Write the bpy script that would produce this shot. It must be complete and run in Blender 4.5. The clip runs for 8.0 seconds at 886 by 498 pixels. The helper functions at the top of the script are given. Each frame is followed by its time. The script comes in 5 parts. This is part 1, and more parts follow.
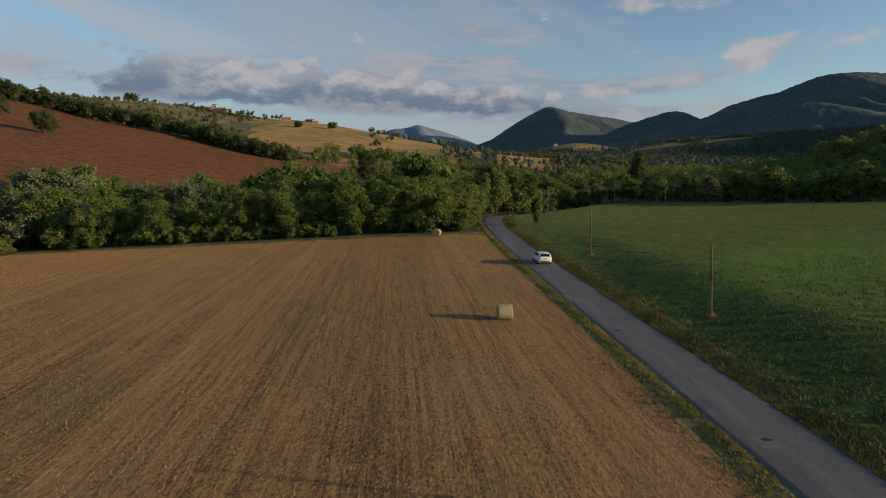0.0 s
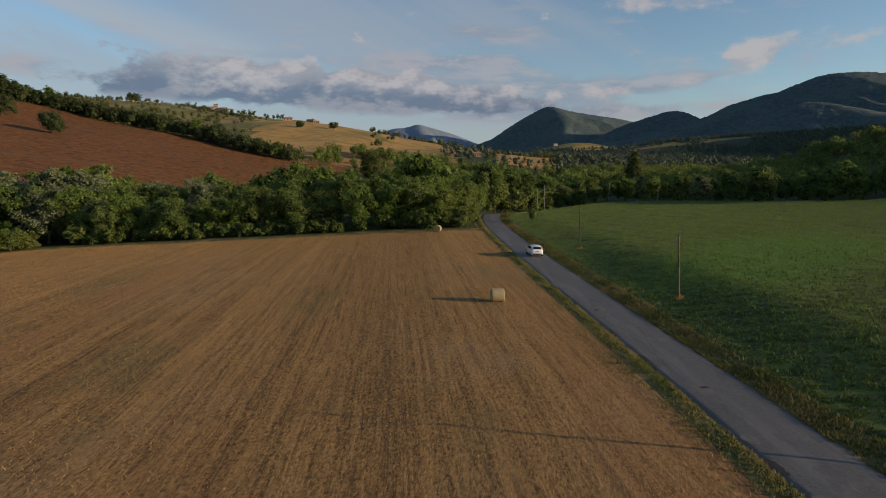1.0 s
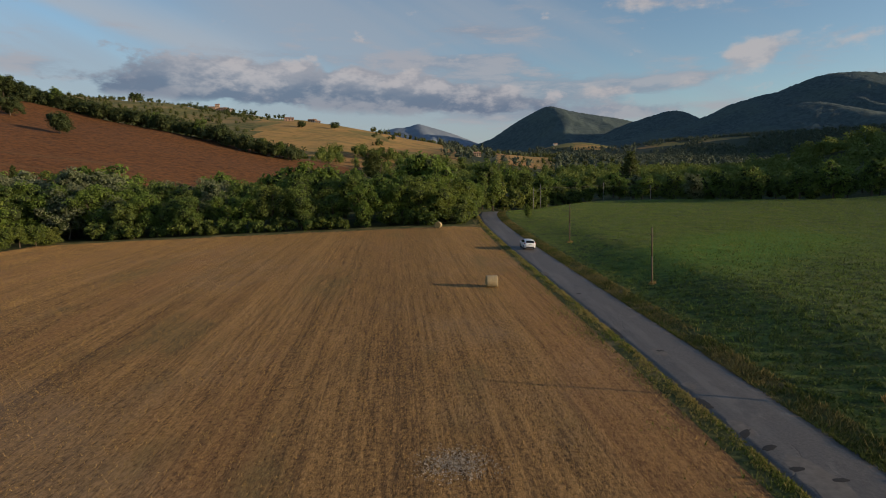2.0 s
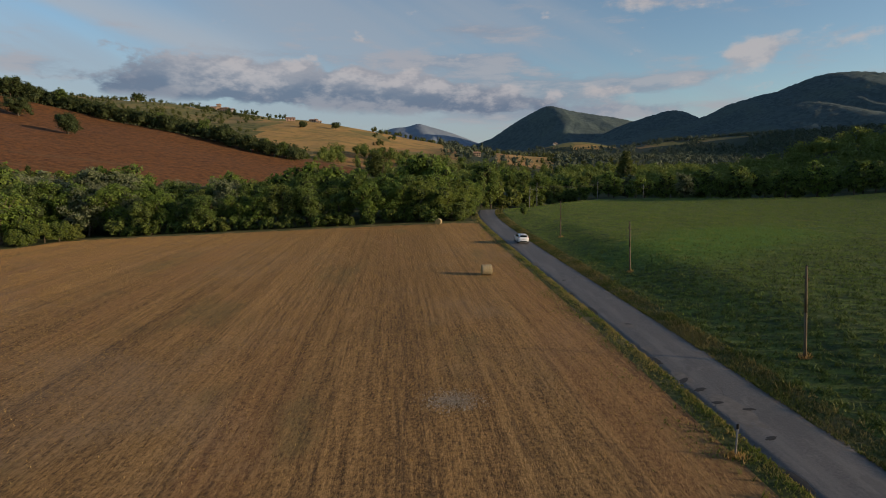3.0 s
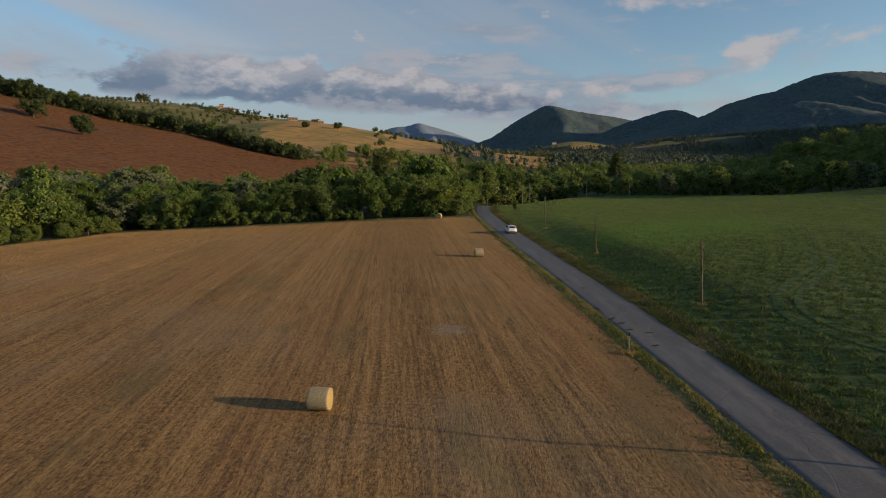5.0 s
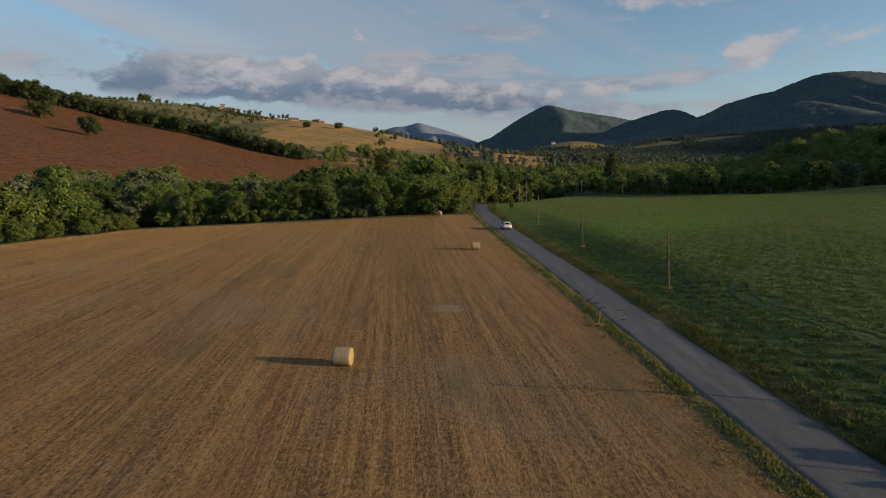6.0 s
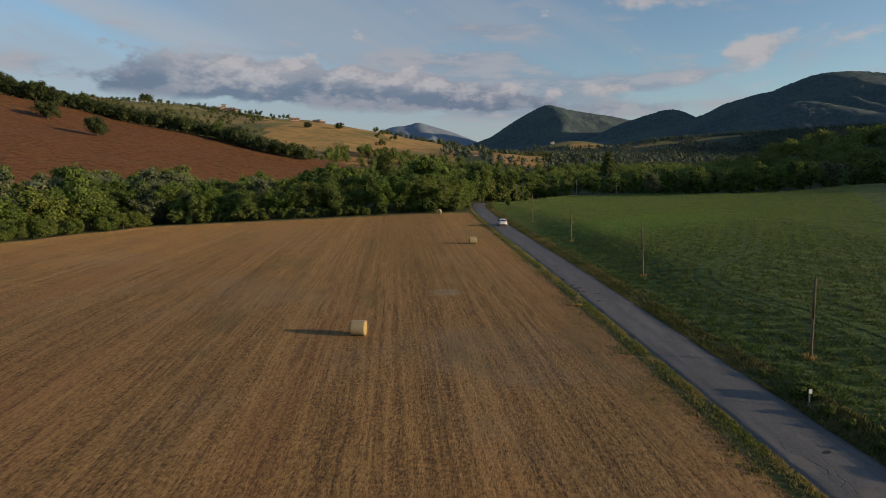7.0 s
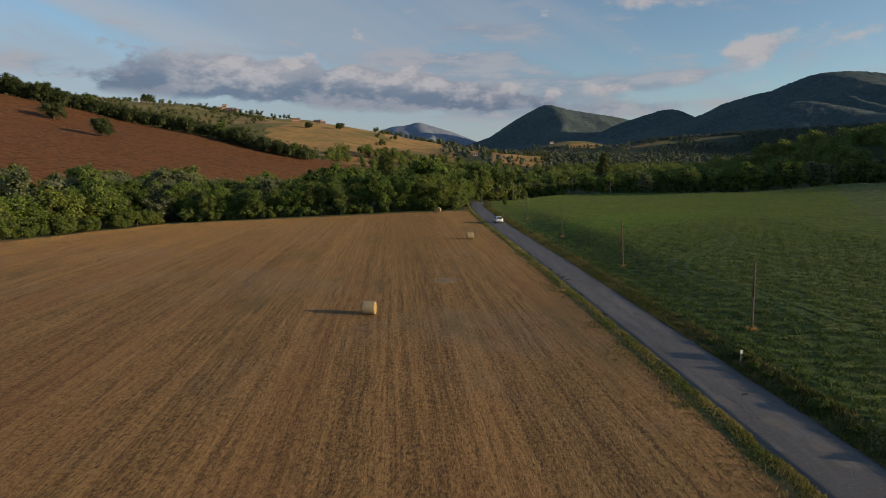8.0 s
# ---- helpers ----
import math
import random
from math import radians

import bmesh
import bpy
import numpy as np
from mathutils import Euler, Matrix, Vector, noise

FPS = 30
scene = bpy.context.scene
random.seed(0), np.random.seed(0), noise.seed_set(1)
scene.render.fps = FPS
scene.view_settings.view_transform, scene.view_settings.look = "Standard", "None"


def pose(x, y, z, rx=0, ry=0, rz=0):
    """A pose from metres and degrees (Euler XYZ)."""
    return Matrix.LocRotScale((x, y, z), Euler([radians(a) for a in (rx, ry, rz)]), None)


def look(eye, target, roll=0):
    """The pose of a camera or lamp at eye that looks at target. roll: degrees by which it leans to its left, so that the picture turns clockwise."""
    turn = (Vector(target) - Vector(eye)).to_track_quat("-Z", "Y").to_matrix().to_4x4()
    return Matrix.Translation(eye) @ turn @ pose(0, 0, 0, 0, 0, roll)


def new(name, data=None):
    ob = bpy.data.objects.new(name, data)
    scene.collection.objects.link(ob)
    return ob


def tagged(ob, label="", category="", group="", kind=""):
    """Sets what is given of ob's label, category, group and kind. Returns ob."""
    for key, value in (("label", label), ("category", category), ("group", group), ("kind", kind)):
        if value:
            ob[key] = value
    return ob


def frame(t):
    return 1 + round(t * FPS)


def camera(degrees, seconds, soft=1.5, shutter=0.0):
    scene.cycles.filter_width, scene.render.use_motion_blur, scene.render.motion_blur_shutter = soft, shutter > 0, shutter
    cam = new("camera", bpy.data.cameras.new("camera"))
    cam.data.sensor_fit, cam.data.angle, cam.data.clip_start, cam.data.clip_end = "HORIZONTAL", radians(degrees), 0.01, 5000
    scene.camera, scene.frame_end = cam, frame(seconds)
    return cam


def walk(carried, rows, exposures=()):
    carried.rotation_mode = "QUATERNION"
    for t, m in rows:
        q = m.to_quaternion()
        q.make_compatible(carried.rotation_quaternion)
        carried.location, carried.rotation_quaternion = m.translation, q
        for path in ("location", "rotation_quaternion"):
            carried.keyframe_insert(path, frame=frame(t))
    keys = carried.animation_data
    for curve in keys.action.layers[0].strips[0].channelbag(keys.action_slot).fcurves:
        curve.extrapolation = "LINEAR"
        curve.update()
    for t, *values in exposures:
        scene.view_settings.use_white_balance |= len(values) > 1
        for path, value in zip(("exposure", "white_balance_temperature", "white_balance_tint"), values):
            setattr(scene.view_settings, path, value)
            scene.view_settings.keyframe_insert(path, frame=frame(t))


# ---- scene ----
cam = camera(73.7, 8.0, 0.95)
PATH = [
    (0, 0.146, 0.096, 13.574, 83.153, -0.00, -0.262),
    (0.5, 0.133, -3.135, 13.540, 83.130, -0.00, -0.245),
    (1, 0.121, -6.452, 13.511, 83.107, -0.00, -0.231),
    (1.5, 0.109, -9.853, 13.486, 83.085, -0.00, -0.219),
    (3, 0.072, -20.537, 13.439, 83.022, -0.00, -0.200),
    (3.5, 0.060, -24.239, 13.433, 83.002, -0.00, -0.198),
    (4, 0.047, -27.996, 13.431, 82.982, -0.00, -0.199),
    (4.5, 0.035, -31.799, 13.433, 82.963, -0.00, -0.203),
    (6, -0.002, -43.348, 13.469, 82.908, 0.00, -0.228),
    (6.5, -0.014, -47.191, 13.489, 82.891, 0.00, -0.242),
    (7, -0.026, -51.001, 13.515, 82.875, 0.00, -0.258),
    (7.5, -0.039, -54.756, 13.545, 82.859, 0.00, -0.277),
    (8, -0.051, -58.434, 13.579, 82.843, 0.00, -0.298),
]
walk(cam, [(t, pose(x, y, z, rx, ry, rz)) for t, x, y, z, rx, ry, rz in PATH])

# ---- sky, sun and exposure ----
SUN_WAY = Vector((0.970, -0.243, 0.0)).normalized()
SUN_HEIGHT = radians(11.0)
sun = new("sun", bpy.data.lights.new("sun", "SUN"))
sun.data.energy, sun.data.angle, sun.data.color = 5.0, radians(0.6), (1.0, 0.755, 0.47)
to_sun = SUN_WAY * math.cos(SUN_HEIGHT) + Vector((0, 0, math.sin(SUN_HEIGHT)))
sun.matrix_world = look((60, -20, 80), Vector((60, -20, 80)) - to_sun)
scene.view_settings.exposure = 0.0


class Nodes:
    """A short way to write node trees."""

    def __init__(self, tree):
        self.tree = tree
        tree.nodes.clear()

    def add(self, kind, ins=None, operation="", data_type="", blend_type="", interpolation_type="", feature=""):
        n = self.tree.nodes.new(kind)
        if operation:
            n.operation = operation
        if data_type:
            n.data_type = data_type
        if blend_type:
            n.blend_type = blend_type
        if interpolation_type:
            n.interpolation_type = interpolation_type
        if feature:
            n.feature = feature
        for k, v in (ins or {}).items():
            s = n.inputs[k]
            if isinstance(v, bpy.types.NodeSocket):
                self.tree.links.new(v, s)
            else:
                s.default_value = v
        return n

    def math(self, op, a, b=0.0, c=0.0, clamp=False):
        n = self.add("ShaderNodeMath", {0: a, 1: b, 2: c}, operation=op)
        n.use_clamp = clamp
        return n.outputs[0]

    def mix(self, f, a, b, blend="MIX"):
        n = self.add("ShaderNodeMix", data_type="RGBA", blend_type=blend)
        for i, v in ((0, f), (6, a), (7, b)):
            if isinstance(v, bpy.types.NodeSocket):
                self.tree.links.new(v, n.inputs[i])
            else:
                n.inputs[i].default_value = v if i == 0 else (*v[:3], 1)
        return n.outputs[2]

    def smooth(self, x, lo, hi):
        n = self.add("ShaderNodeMapRange", {0: x, 1: lo, 2: hi, 3: 0.0, 4: 1.0}, interpolation_type="SMOOTHSTEP")
        return n.outputs[0]

    def noise(self, vec, scale, detail=3.0, rough=0.55, **more):
        return self.add("ShaderNodeTexNoise", {"Vector": vec, "Scale": scale, "Detail": detail, "Roughness": rough, **more}).outputs[0]

    def scaled(self, vec, s, turn=0.0, move=(0, 0, 0)):
        if turn:
            vec = self.add("ShaderNodeMapping", {0: vec, 2: (0, 0, turn)}).outputs[0]
        return self.add("ShaderNodeMapping", {0: vec, 1: move, 3: s}).outputs[0]


world = bpy.data.worlds.new("sky")
scene.world = world
world.use_nodes = True
w = Nodes(world.node_tree)
sky_node = w.add("ShaderNodeTexSky")
sky_node.sky_type, sky_node.sun_disc = "NISHITA", False
sky_node.sun_elevation, sky_node.sun_rotation = SUN_HEIGHT, math.atan2(SUN_WAY.x, SUN_WAY.y)
sky_node.altitude, sky_node.air_density, sky_node.dust_density, sky_node.ozone_density = 300.0, 1.0, 0.6, 2.0
sky = sky_node.outputs[0]
way = w.add("ShaderNodeTexCoord").outputs["Generated"]
wx, wy, wz = w.add("ShaderNodeSeparateXYZ", {0: way}).outputs
az = w.math("MULTIPLY", w.math("ARCTAN2", wx, wy), 57.3)
el = w.math("MULTIPLY", w.math("ARCSINE", wz), 57.3)


def cloud_bank(a0, e0, wide, tall, weight, lean=0.0):
    """A soft oval where clouds gather, round azimuth a0 and height e0, in degrees."""
    da = w.math("SUBTRACT", az, a0)
    de = w.math("SUBTRACT", w.math("SUBTRACT", el, e0), w.math("MULTIPLY", da, lean))
    r = w.math("ADD", w.math("POWER", w.math("ABSOLUTE", w.math("DIVIDE", da, wide)), 2.0), w.math("POWER", w.math("ABSOLUTE", w.math("DIVIDE", de, tall)), 2.0))
    return w.math("MULTIPLY", w.math("EXPONENT", w.math("MULTIPLY", r, -1.0)), weight)


def cloud_noise(lift, scale, stretch, detail):
    flat = w.add("ShaderNodeCombineXYZ", {0: w.math("ADD", az, lift * 0.7), 1: w.math("MULTIPLY", w.math("ADD", el, lift), stretch), 2: 3.7})
    return w.noise(flat.outputs[0], scale, detail, 0.6)


def gathered(banks):
    total = 0.0
    for bank in banks:
        total = w.math("ADD", total, cloud_bank(*bank))
    return total


# one long flat-based bank, broken flat bands, scattered soft puffs, and a thin high veil
long_bank = gathered(((-21, 8.5, 7, 2.0, 0.56, -0.02), (-12, 8.1, 9, 1.9, 0.52, -0.03), (-3, 7.8, 8, 1.8, 0.48, -0.05), (-27, 7.3, 4, 1.0, 0.40, -0.06), (5, 7.0, 6, 1.3, 0.34, -0.05)))
bands = gathered(((4, 8.6, 9, 1.8, 0.50, 0.0), (12, 7.6, 8, 1.4, 0.46, 0.08), (1, 10.6, 8, 0.8, 0.44, 0.03), (20, 8.2, 7, 0.8, 0.46, 0.12), (-33, 8.6, 6, 0.8, 0.42, -0.03), (4, 13.2, 6, 0.8, 0.46, -0.03),
                  (6, 5.9, 9, 1.0, 0.44, 0.0), (-16, 10.8, 9, 1.0, 0.30, 0.0), (26, 6.0, 8, 0.6, 0.24, 0.0)))
scattered = gathered(((11.5, 6.0, 4, 0.9, 0.42, 0.0), (19, 5.9, 5, 0.9, 0.46, 0.0), (15.5, 7.8, 2.4, 0.7, 0.40, 0.1), (27.6, 10.3, 2.8, 1.6, 0.48, 0.35), (18.8, 14.9, 4.4, 0.8, 0.46, -0.03), (-6, 9.8, 6, 0.9, 0.30, 0.0), (22.5, 8.6, 1.8, 0.7, 0.26, 0.2),
                      (34, 10.6, 2.5, 0.6, 0.26, 0.2), (-17, 9.9, 5, 0.8, 0.22, 0.0), (70, 12, 25, 5, 0.25, 0.0), (-90, 14, 30, 6, 0.28, 0.0), (180, 14, 40, 6, 0.25, 0.0)))
high_veil = gathered(((-14, 13.5, 11, 4.2, 0.32, -0.25), (0, 14.0, 14, 4.5, 0.40, -0.1), (-33, 9.0, 13, 3.4, 0.40, 0.0), (-6, 4.8, 28, 2.2, 0.78, 0.0)))
puffs = cloud_noise(0.0, 0.23, 1.9, 6.5)
layers = cloud_noise(5.0, 0.17, 4.2, 5.0)
swell = w.math("MULTIPLY", w.math("SUBTRACT", puffs, 0.5), 1.25)
ripple = w.math("MULTIPLY", w.math("SUBTRACT", layers, 0.5), 1.5)
base_line = w.math("SUBTRACT", 6.15, w.math("MULTIPLY", az, 0.034))
flat_base = w.smooth(w.math("ADD", w.math("SUBTRACT", el, w.math("SUBTRACT", base_line, 0.35)), w.math("MULTIPLY", w.math("SUBTRACT", puffs, 0.5), 1.4)), -0.45, 0.55)
bank_cover = w.math("MULTIPLY", w.smooth(w.math("ADD", swell, long_bank), 0.16, 0.36), flat_base)
band_cover = w.math("MULTIPLY", w.smooth(w.math("ADD", ripple, bands), 0.10, 0.52), 0.72)
puff_cover = w.math("MULTIPLY", w.smooth(w.math("ADD", swell, scattered), 0.14, 0.46), 0.82)
streaks = w.add("ShaderNodeCombineXYZ", {0: w.math("ADD", w.math("MULTIPLY", az, 0.55), w.math("MULTIPLY", el, 1.0)), 1: w.math("MULTIPLY", w.math("ADD", el, w.math("MULTIPLY", az, 0.5)), 1.6), 2: 8.1})
wisp_noise = w.noise(streaks.outputs[0], 0.11, 4.5, 0.5)
wisps = w.smooth(w.math("ADD", wisp_noise, high_veil), 0.48, 1.0)
# a slanting sheet of veil with a firm lower rim
rim = w.math("SUBTRACT", el, w.math("SUBTRACT", 13.3, w.math("MULTIPLY", w.math("ADD", az, 34.6), 0.24)))
sheet_veil = w.math("MULTIPLY", w.smooth(w.math("ADD", rim, w.math("MULTIPLY", w.math("SUBTRACT", wisp_noise, 0.5), 2.2)), -0.5, 0.9), w.smooth(w.math("ADD", rim, w.math("MULTIPLY", w.math("SUBTRACT", wisp_noise, 0.5), 5.0)), 4.4, 1.0))
sheet_veil = w.math("MULTIPLY", sheet_veil, w.math("MULTIPLY", w.smooth(az, -12.0, -19.0), w.smooth(az, -42.0, -34.0)))
lit = w.smooth(w.math("SUBTRACT", puffs, cloud_noise(0.75, 0.24, 1.9, 4.5)), -0.07, 0.13)
above = w.math("ADD", w.math("SUBTRACT", el, base_line), w.math("MULTIPLY", w.math("SUBTRACT", puffs, 0.5), 5.0))
lit = w.math("ADD", w.math("MULTIPLY", lit, 0.45), w.math("MULTIPLY", w.smooth(above, 0.5, 2.9), 0.55))
lit = w.math("MULTIPLY", lit, w.math("ADD", 0.55, w.math("MULTIPLY", w.smooth(az, -27.0, -19.0), 0.45)))
body = w.mix(lit, (0.92, 1.24, 1.80), (3.20, 3.08, 3.22))
soft_body = w.mix(w.smooth(layers, 0.42, 0.62), (1.72, 2.00, 2.52), (2.68, 2.62, 2.85))
puff_body = w.mix(lit, (1.70, 1.95, 2.45), (3.45, 3.20, 3.20))
clouded = w.mix(w.math("MULTIPLY", wisps, 0.66), sky, (2.30, 2.60, 3.05))
clouded = w.mix(w.math("MULTIPLY", sheet_veil, 0.72), clouded, (2.75, 3.00, 3.35))
clouded = w.mix(band_cover, clouded, soft_body)
clouded = w.mix(puff_cover, clouded, puff_body)
clouded = w.mix(w.math("MULTIPLY", bank_cover, 0.90), clouded, body)
back = w.add("ShaderNodeBackground", {0: clouded, 1: 0.14})
w.add("ShaderNodeOutputWorld", {0: back.outputs[0]})

# ---- materials ----


def material(name, build, rough=0.9, bump=0.0, specular=0.25, metallic=0.0, through_light=0.0, **more):
    """A node material. build(n, at) gives the colour and, if wanted, a height for the relief."""
    m = bpy.data.materials.new(name)
    m.use_nodes = True
    n = Nodes(m.node_tree)
    at = n.add("ShaderNodeTexCoord").outputs["Object"]
    made = build(n, at)
    colour, height = made if isinstance(made, tuple) and isinstance(made[0], bpy.types.NodeSocket) else (made, None)
    p = n.add("ShaderNodeBsdfPrincipled", {"Roughness": rough, "Metallic": metallic, "Specular IOR Level": specular, **more})
    if isinstance(colour, bpy.types.NodeSocket):
        n.tree.links.new(colour, p.inputs["Base Color"])
    else:
        p.inputs["Base Color"].default_value = (*colour[:3], 1)
    if height is not None and bump:
        b = n.add("ShaderNodeBump", {"Strength": 1.0, "Distance": bump, "Height": height})
        n.tree.links.new(b.outputs[0], p.inputs["Normal"])
    out = p.outputs[0]
    if through_light:
        glow = n.add("ShaderNodeBsdfTranslucent", {"Color": n.mix(0.35, colour, (0.16, 0.20, 0.03))})
        out = n.add("ShaderNodeMixShader", {0: through_light, 1: out, 2: glow.outputs[0]}).outputs[0]
    n.add("ShaderNodeOutputMaterial", {0: out})
    return m


ROW_TURN = radians(-4.5)


def stubble(n, at):
    swaths = n.noise(n.scaled(at, (0.19, 0.004, 0.2), ROW_TURN), 1.0, 2.0)
    broad = n.noise(n.scaled(at, (0.80, 0.011, 0.5), ROW_TURN), 1.0, 3.0, 0.6)
    seam = n.noise(n.scaled(at, (2.1, 0.018, 0.5), ROW_TURN), 1.0, 2.0, 0.5)
    drill = n.noise(n.scaled(at, (5.0, 0.22, 1.0), ROW_TURN), 1.0, 3.0, 0.65)
    fine = n.noise(at, 4.5, 6.0, 0.8)
    litter = n.noise(n.scaled(at, (8.0, 2.4, 3.0), radians(6)), 1.0, 4.0, 0.75)
    blotch = n.noise(at, 0.045, 4.0, 0.6)
    f = n.math("ADD", n.math("MULTIPLY", broad, 0.30), n.math("ADD", n.math("MULTIPLY", drill, 0.62), n.math("MULTIPLY", fine, 1.15)))
    for layer, gain in ((litter, 1.15), (swaths, 0.34), (seam, 0.38)):
        f = n.math("ADD", f, n.math("MULTIPLY", n.math("SUBTRACT", layer, 0.5), gain))
    c = n.mix(n.smooth(f, 0.62, 1.52), (0.054, 0.030, 0.012), (0.445, 0.254, 0.094))
    # wheel lines, olive regrowth, grey chaff and redder bare earth
    wheel = n.smooth(n.noise(n.scaled(at, (1.15, 0.006, 0.5), ROW_TURN, (3.3, 0, 0)), 1.0, 1.0), 0.61, 0.68)
    c = n.mix(n.math("MULTIPLY", wheel, n.math("MULTIPLY", n.smooth(drill, 0.62, 0.42), 0.38)), c, (0.075, 0.045, 0.024))
    c = n.mix(n.math("MULTIPLY", n.smooth(n.math("ADD", blotch, n.math("MULTIPLY", n.math("SUBTRACT", litter, 0.5), 0.3)), 0.50, 0.68), 0.30), c, (0.27, 0.205, 0.14))
    c = n.mix(n.math("MULTIPLY", n.smooth(n.math("ADD", n.noise(n.scaled(at, (1, 0.4, 1), ROW_TURN), 0.13, 3.0), n.math("MULTIPLY", n.math("SUBTRACT", fine, 0.5), 0.40)), 0.57, 0.72), 0.55), c, (0.105, 0.098, 0.042))
    red = n.smooth(n.math("ADD", n.noise(n.scaled(at, (0.13, 0.010, 0.2), ROW_TURN, (7, 0, 0)), 1.0, 3.0), n.math("MULTIPLY", n.math("SUBTRACT", fine, 0.5), 0.25)), 0.46, 0.62)
    c = n.mix(n.math("MULTIPLY", red, 0.28), c, (0.30, 0.135, 0.055))
    return c, f


def verge(n, at):
    fine = n.noise(at, 3.0, 5.0, 0.7)
    dry = n.noise(at, 0.35, 4.0, 0.65)
    c = n.mix(n.smooth(fine, 0.3, 0.7), (0.045, 0.055, 0.016), (0.13, 0.125, 0.035))
    return n.mix(n.smooth(dry, 0.47, 0.64), c, (0.23, 0.165, 0.07)), fine


def meadow(n, at):
    fine = n.noise(at, 2.2, 6.0, 0.75)
    tuft = n.noise(n.scaled(at, (0.5, 0.22, 0.5), radians(25)), 1.0, 4.0, 0.62)
    wide = n.noise(at, 0.035, 4.0, 0.55)
    clump = n.noise(at, 0.85, 5.0, 0.72)
    mown = n.noise(n.scaled(at, (0.75, 0.045, 0.5), radians(-24)), 1.0, 3.0, 0.6)
    dash = n.noise(n.scaled(at, (0.42, 0.95, 0.5), radians(8)), 1.0, 5.0, 0.70)
    c = n.mix(n.smooth(fine, 0.26, 0.74), (0.028, 0.048, 0.009), (0.118, 0.162, 0.030))
    c = n.mix(n.math("MULTIPLY", n.smooth(clump, 0.47, 0.62), 0.78), c, (0.020, 0.035, 0.008))
    c = n.mix(n.math("MULTIPLY", n.smooth(mown, 0.47, 0.62), 0.45), c, (0.130, 0.170, 0.034))
    c = n.mix(n.math("MULTIPLY", n.smooth(dash, 0.53, 0.60), 0.66), c, (0.018, 0.036, 0.008))
    c = n.mix(n.math("MULTIPLY", n.smooth(dash, 0.45, 0.36), 0.55), c, (0.170, 0.215, 0.040))
    c = n.mix(n.math("MULTIPLY", n.smooth(tuft, 0.48, 0.70), 0.40), c, (0.180, 0.180, 0.045))
    lush = n.add("ShaderNodeVectorMath", {0: n.scaled(n.scaled(at, (1, 1, 0), 0.0, (-42, -67, 0)), (0.034, 0.072, 0), radians(-41))}, operation="LENGTH").outputs["Value"]
    c = n.mix(n.math("MULTIPLY", n.smooth(n.math("ADD", lush, n.math("MULTIPLY", n.math("SUBTRACT", wide, 0.5), 1.6)), 1.1, 0.4), 0.6), c, (0.085, 0.215, 0.014))
    return c, n.math("ADD", fine, n.math("MULTIPLY", clump, 1.5))


def meadow_track(n, at):
    f = n.noise(at, 1.3, 5.0, 0.75)
    return n.mix(n.smooth(f, 0.42, 0.60), (0.030, 0.052, 0.010), (0.085, 0.130, 0.022)), f


def rough_grass(n, at):
    fine = n.noise(at, 1.1, 5.0, 0.7)
    c = n.mix(n.smooth(fine, 0.3, 0.7), (0.020, 0.030, 0.010), (0.060, 0.075, 0.022))
    return n.mix(n.smooth(n.noise(at, 0.06, 3.0), 0.5, 0.7), c, (0.11, 0.10, 0.035)), fine


def ploughed(n, at):
    furrow = n.noise(n.scaled(at, (0.26, 0.26, 0.2)), 1.0, 5.0, 0.7)
    fine = n.noise(at, 0.30, 7.0, 0.78)
    c = n.mix(n.smooth(fine, 0.33, 0.67), (0.050, 0.019, 0.005), (0.190, 0.076, 0.020))
    c = n.mix(n.math("MULTIPLY", n.smooth(furrow, 0.5, 0.72), 0.55), c, (0.180, 0.082, 0.026))
    streak = n.smooth(n.noise(n.scaled(at, (0.012, 0.10, 0.02), radians(-28)), 1.0, 3.0), 0.60, 0.72)
    c = n.mix(n.math("MULTIPLY", streak, 0.45), c, (0.15, 0.095, 0.040))
    return c, n.math("ADD", furrow, n.math("MULTIPLY", fine, 1.5))


def scrub(n, at):
    fine = n.noise(at, 0.12, 6.0, 0.75)
    c = n.mix(n.smooth(fine, 0.32, 0.68), (0.062, 0.070, 0.022), (0.190, 0.168, 0.052))
    return n.mix(n.math("MULTIPLY", n.smooth(n.noise(at, 0.012, 3.0), 0.50, 0.66), 0.75), c, (0.30, 0.20, 0.085)), fine


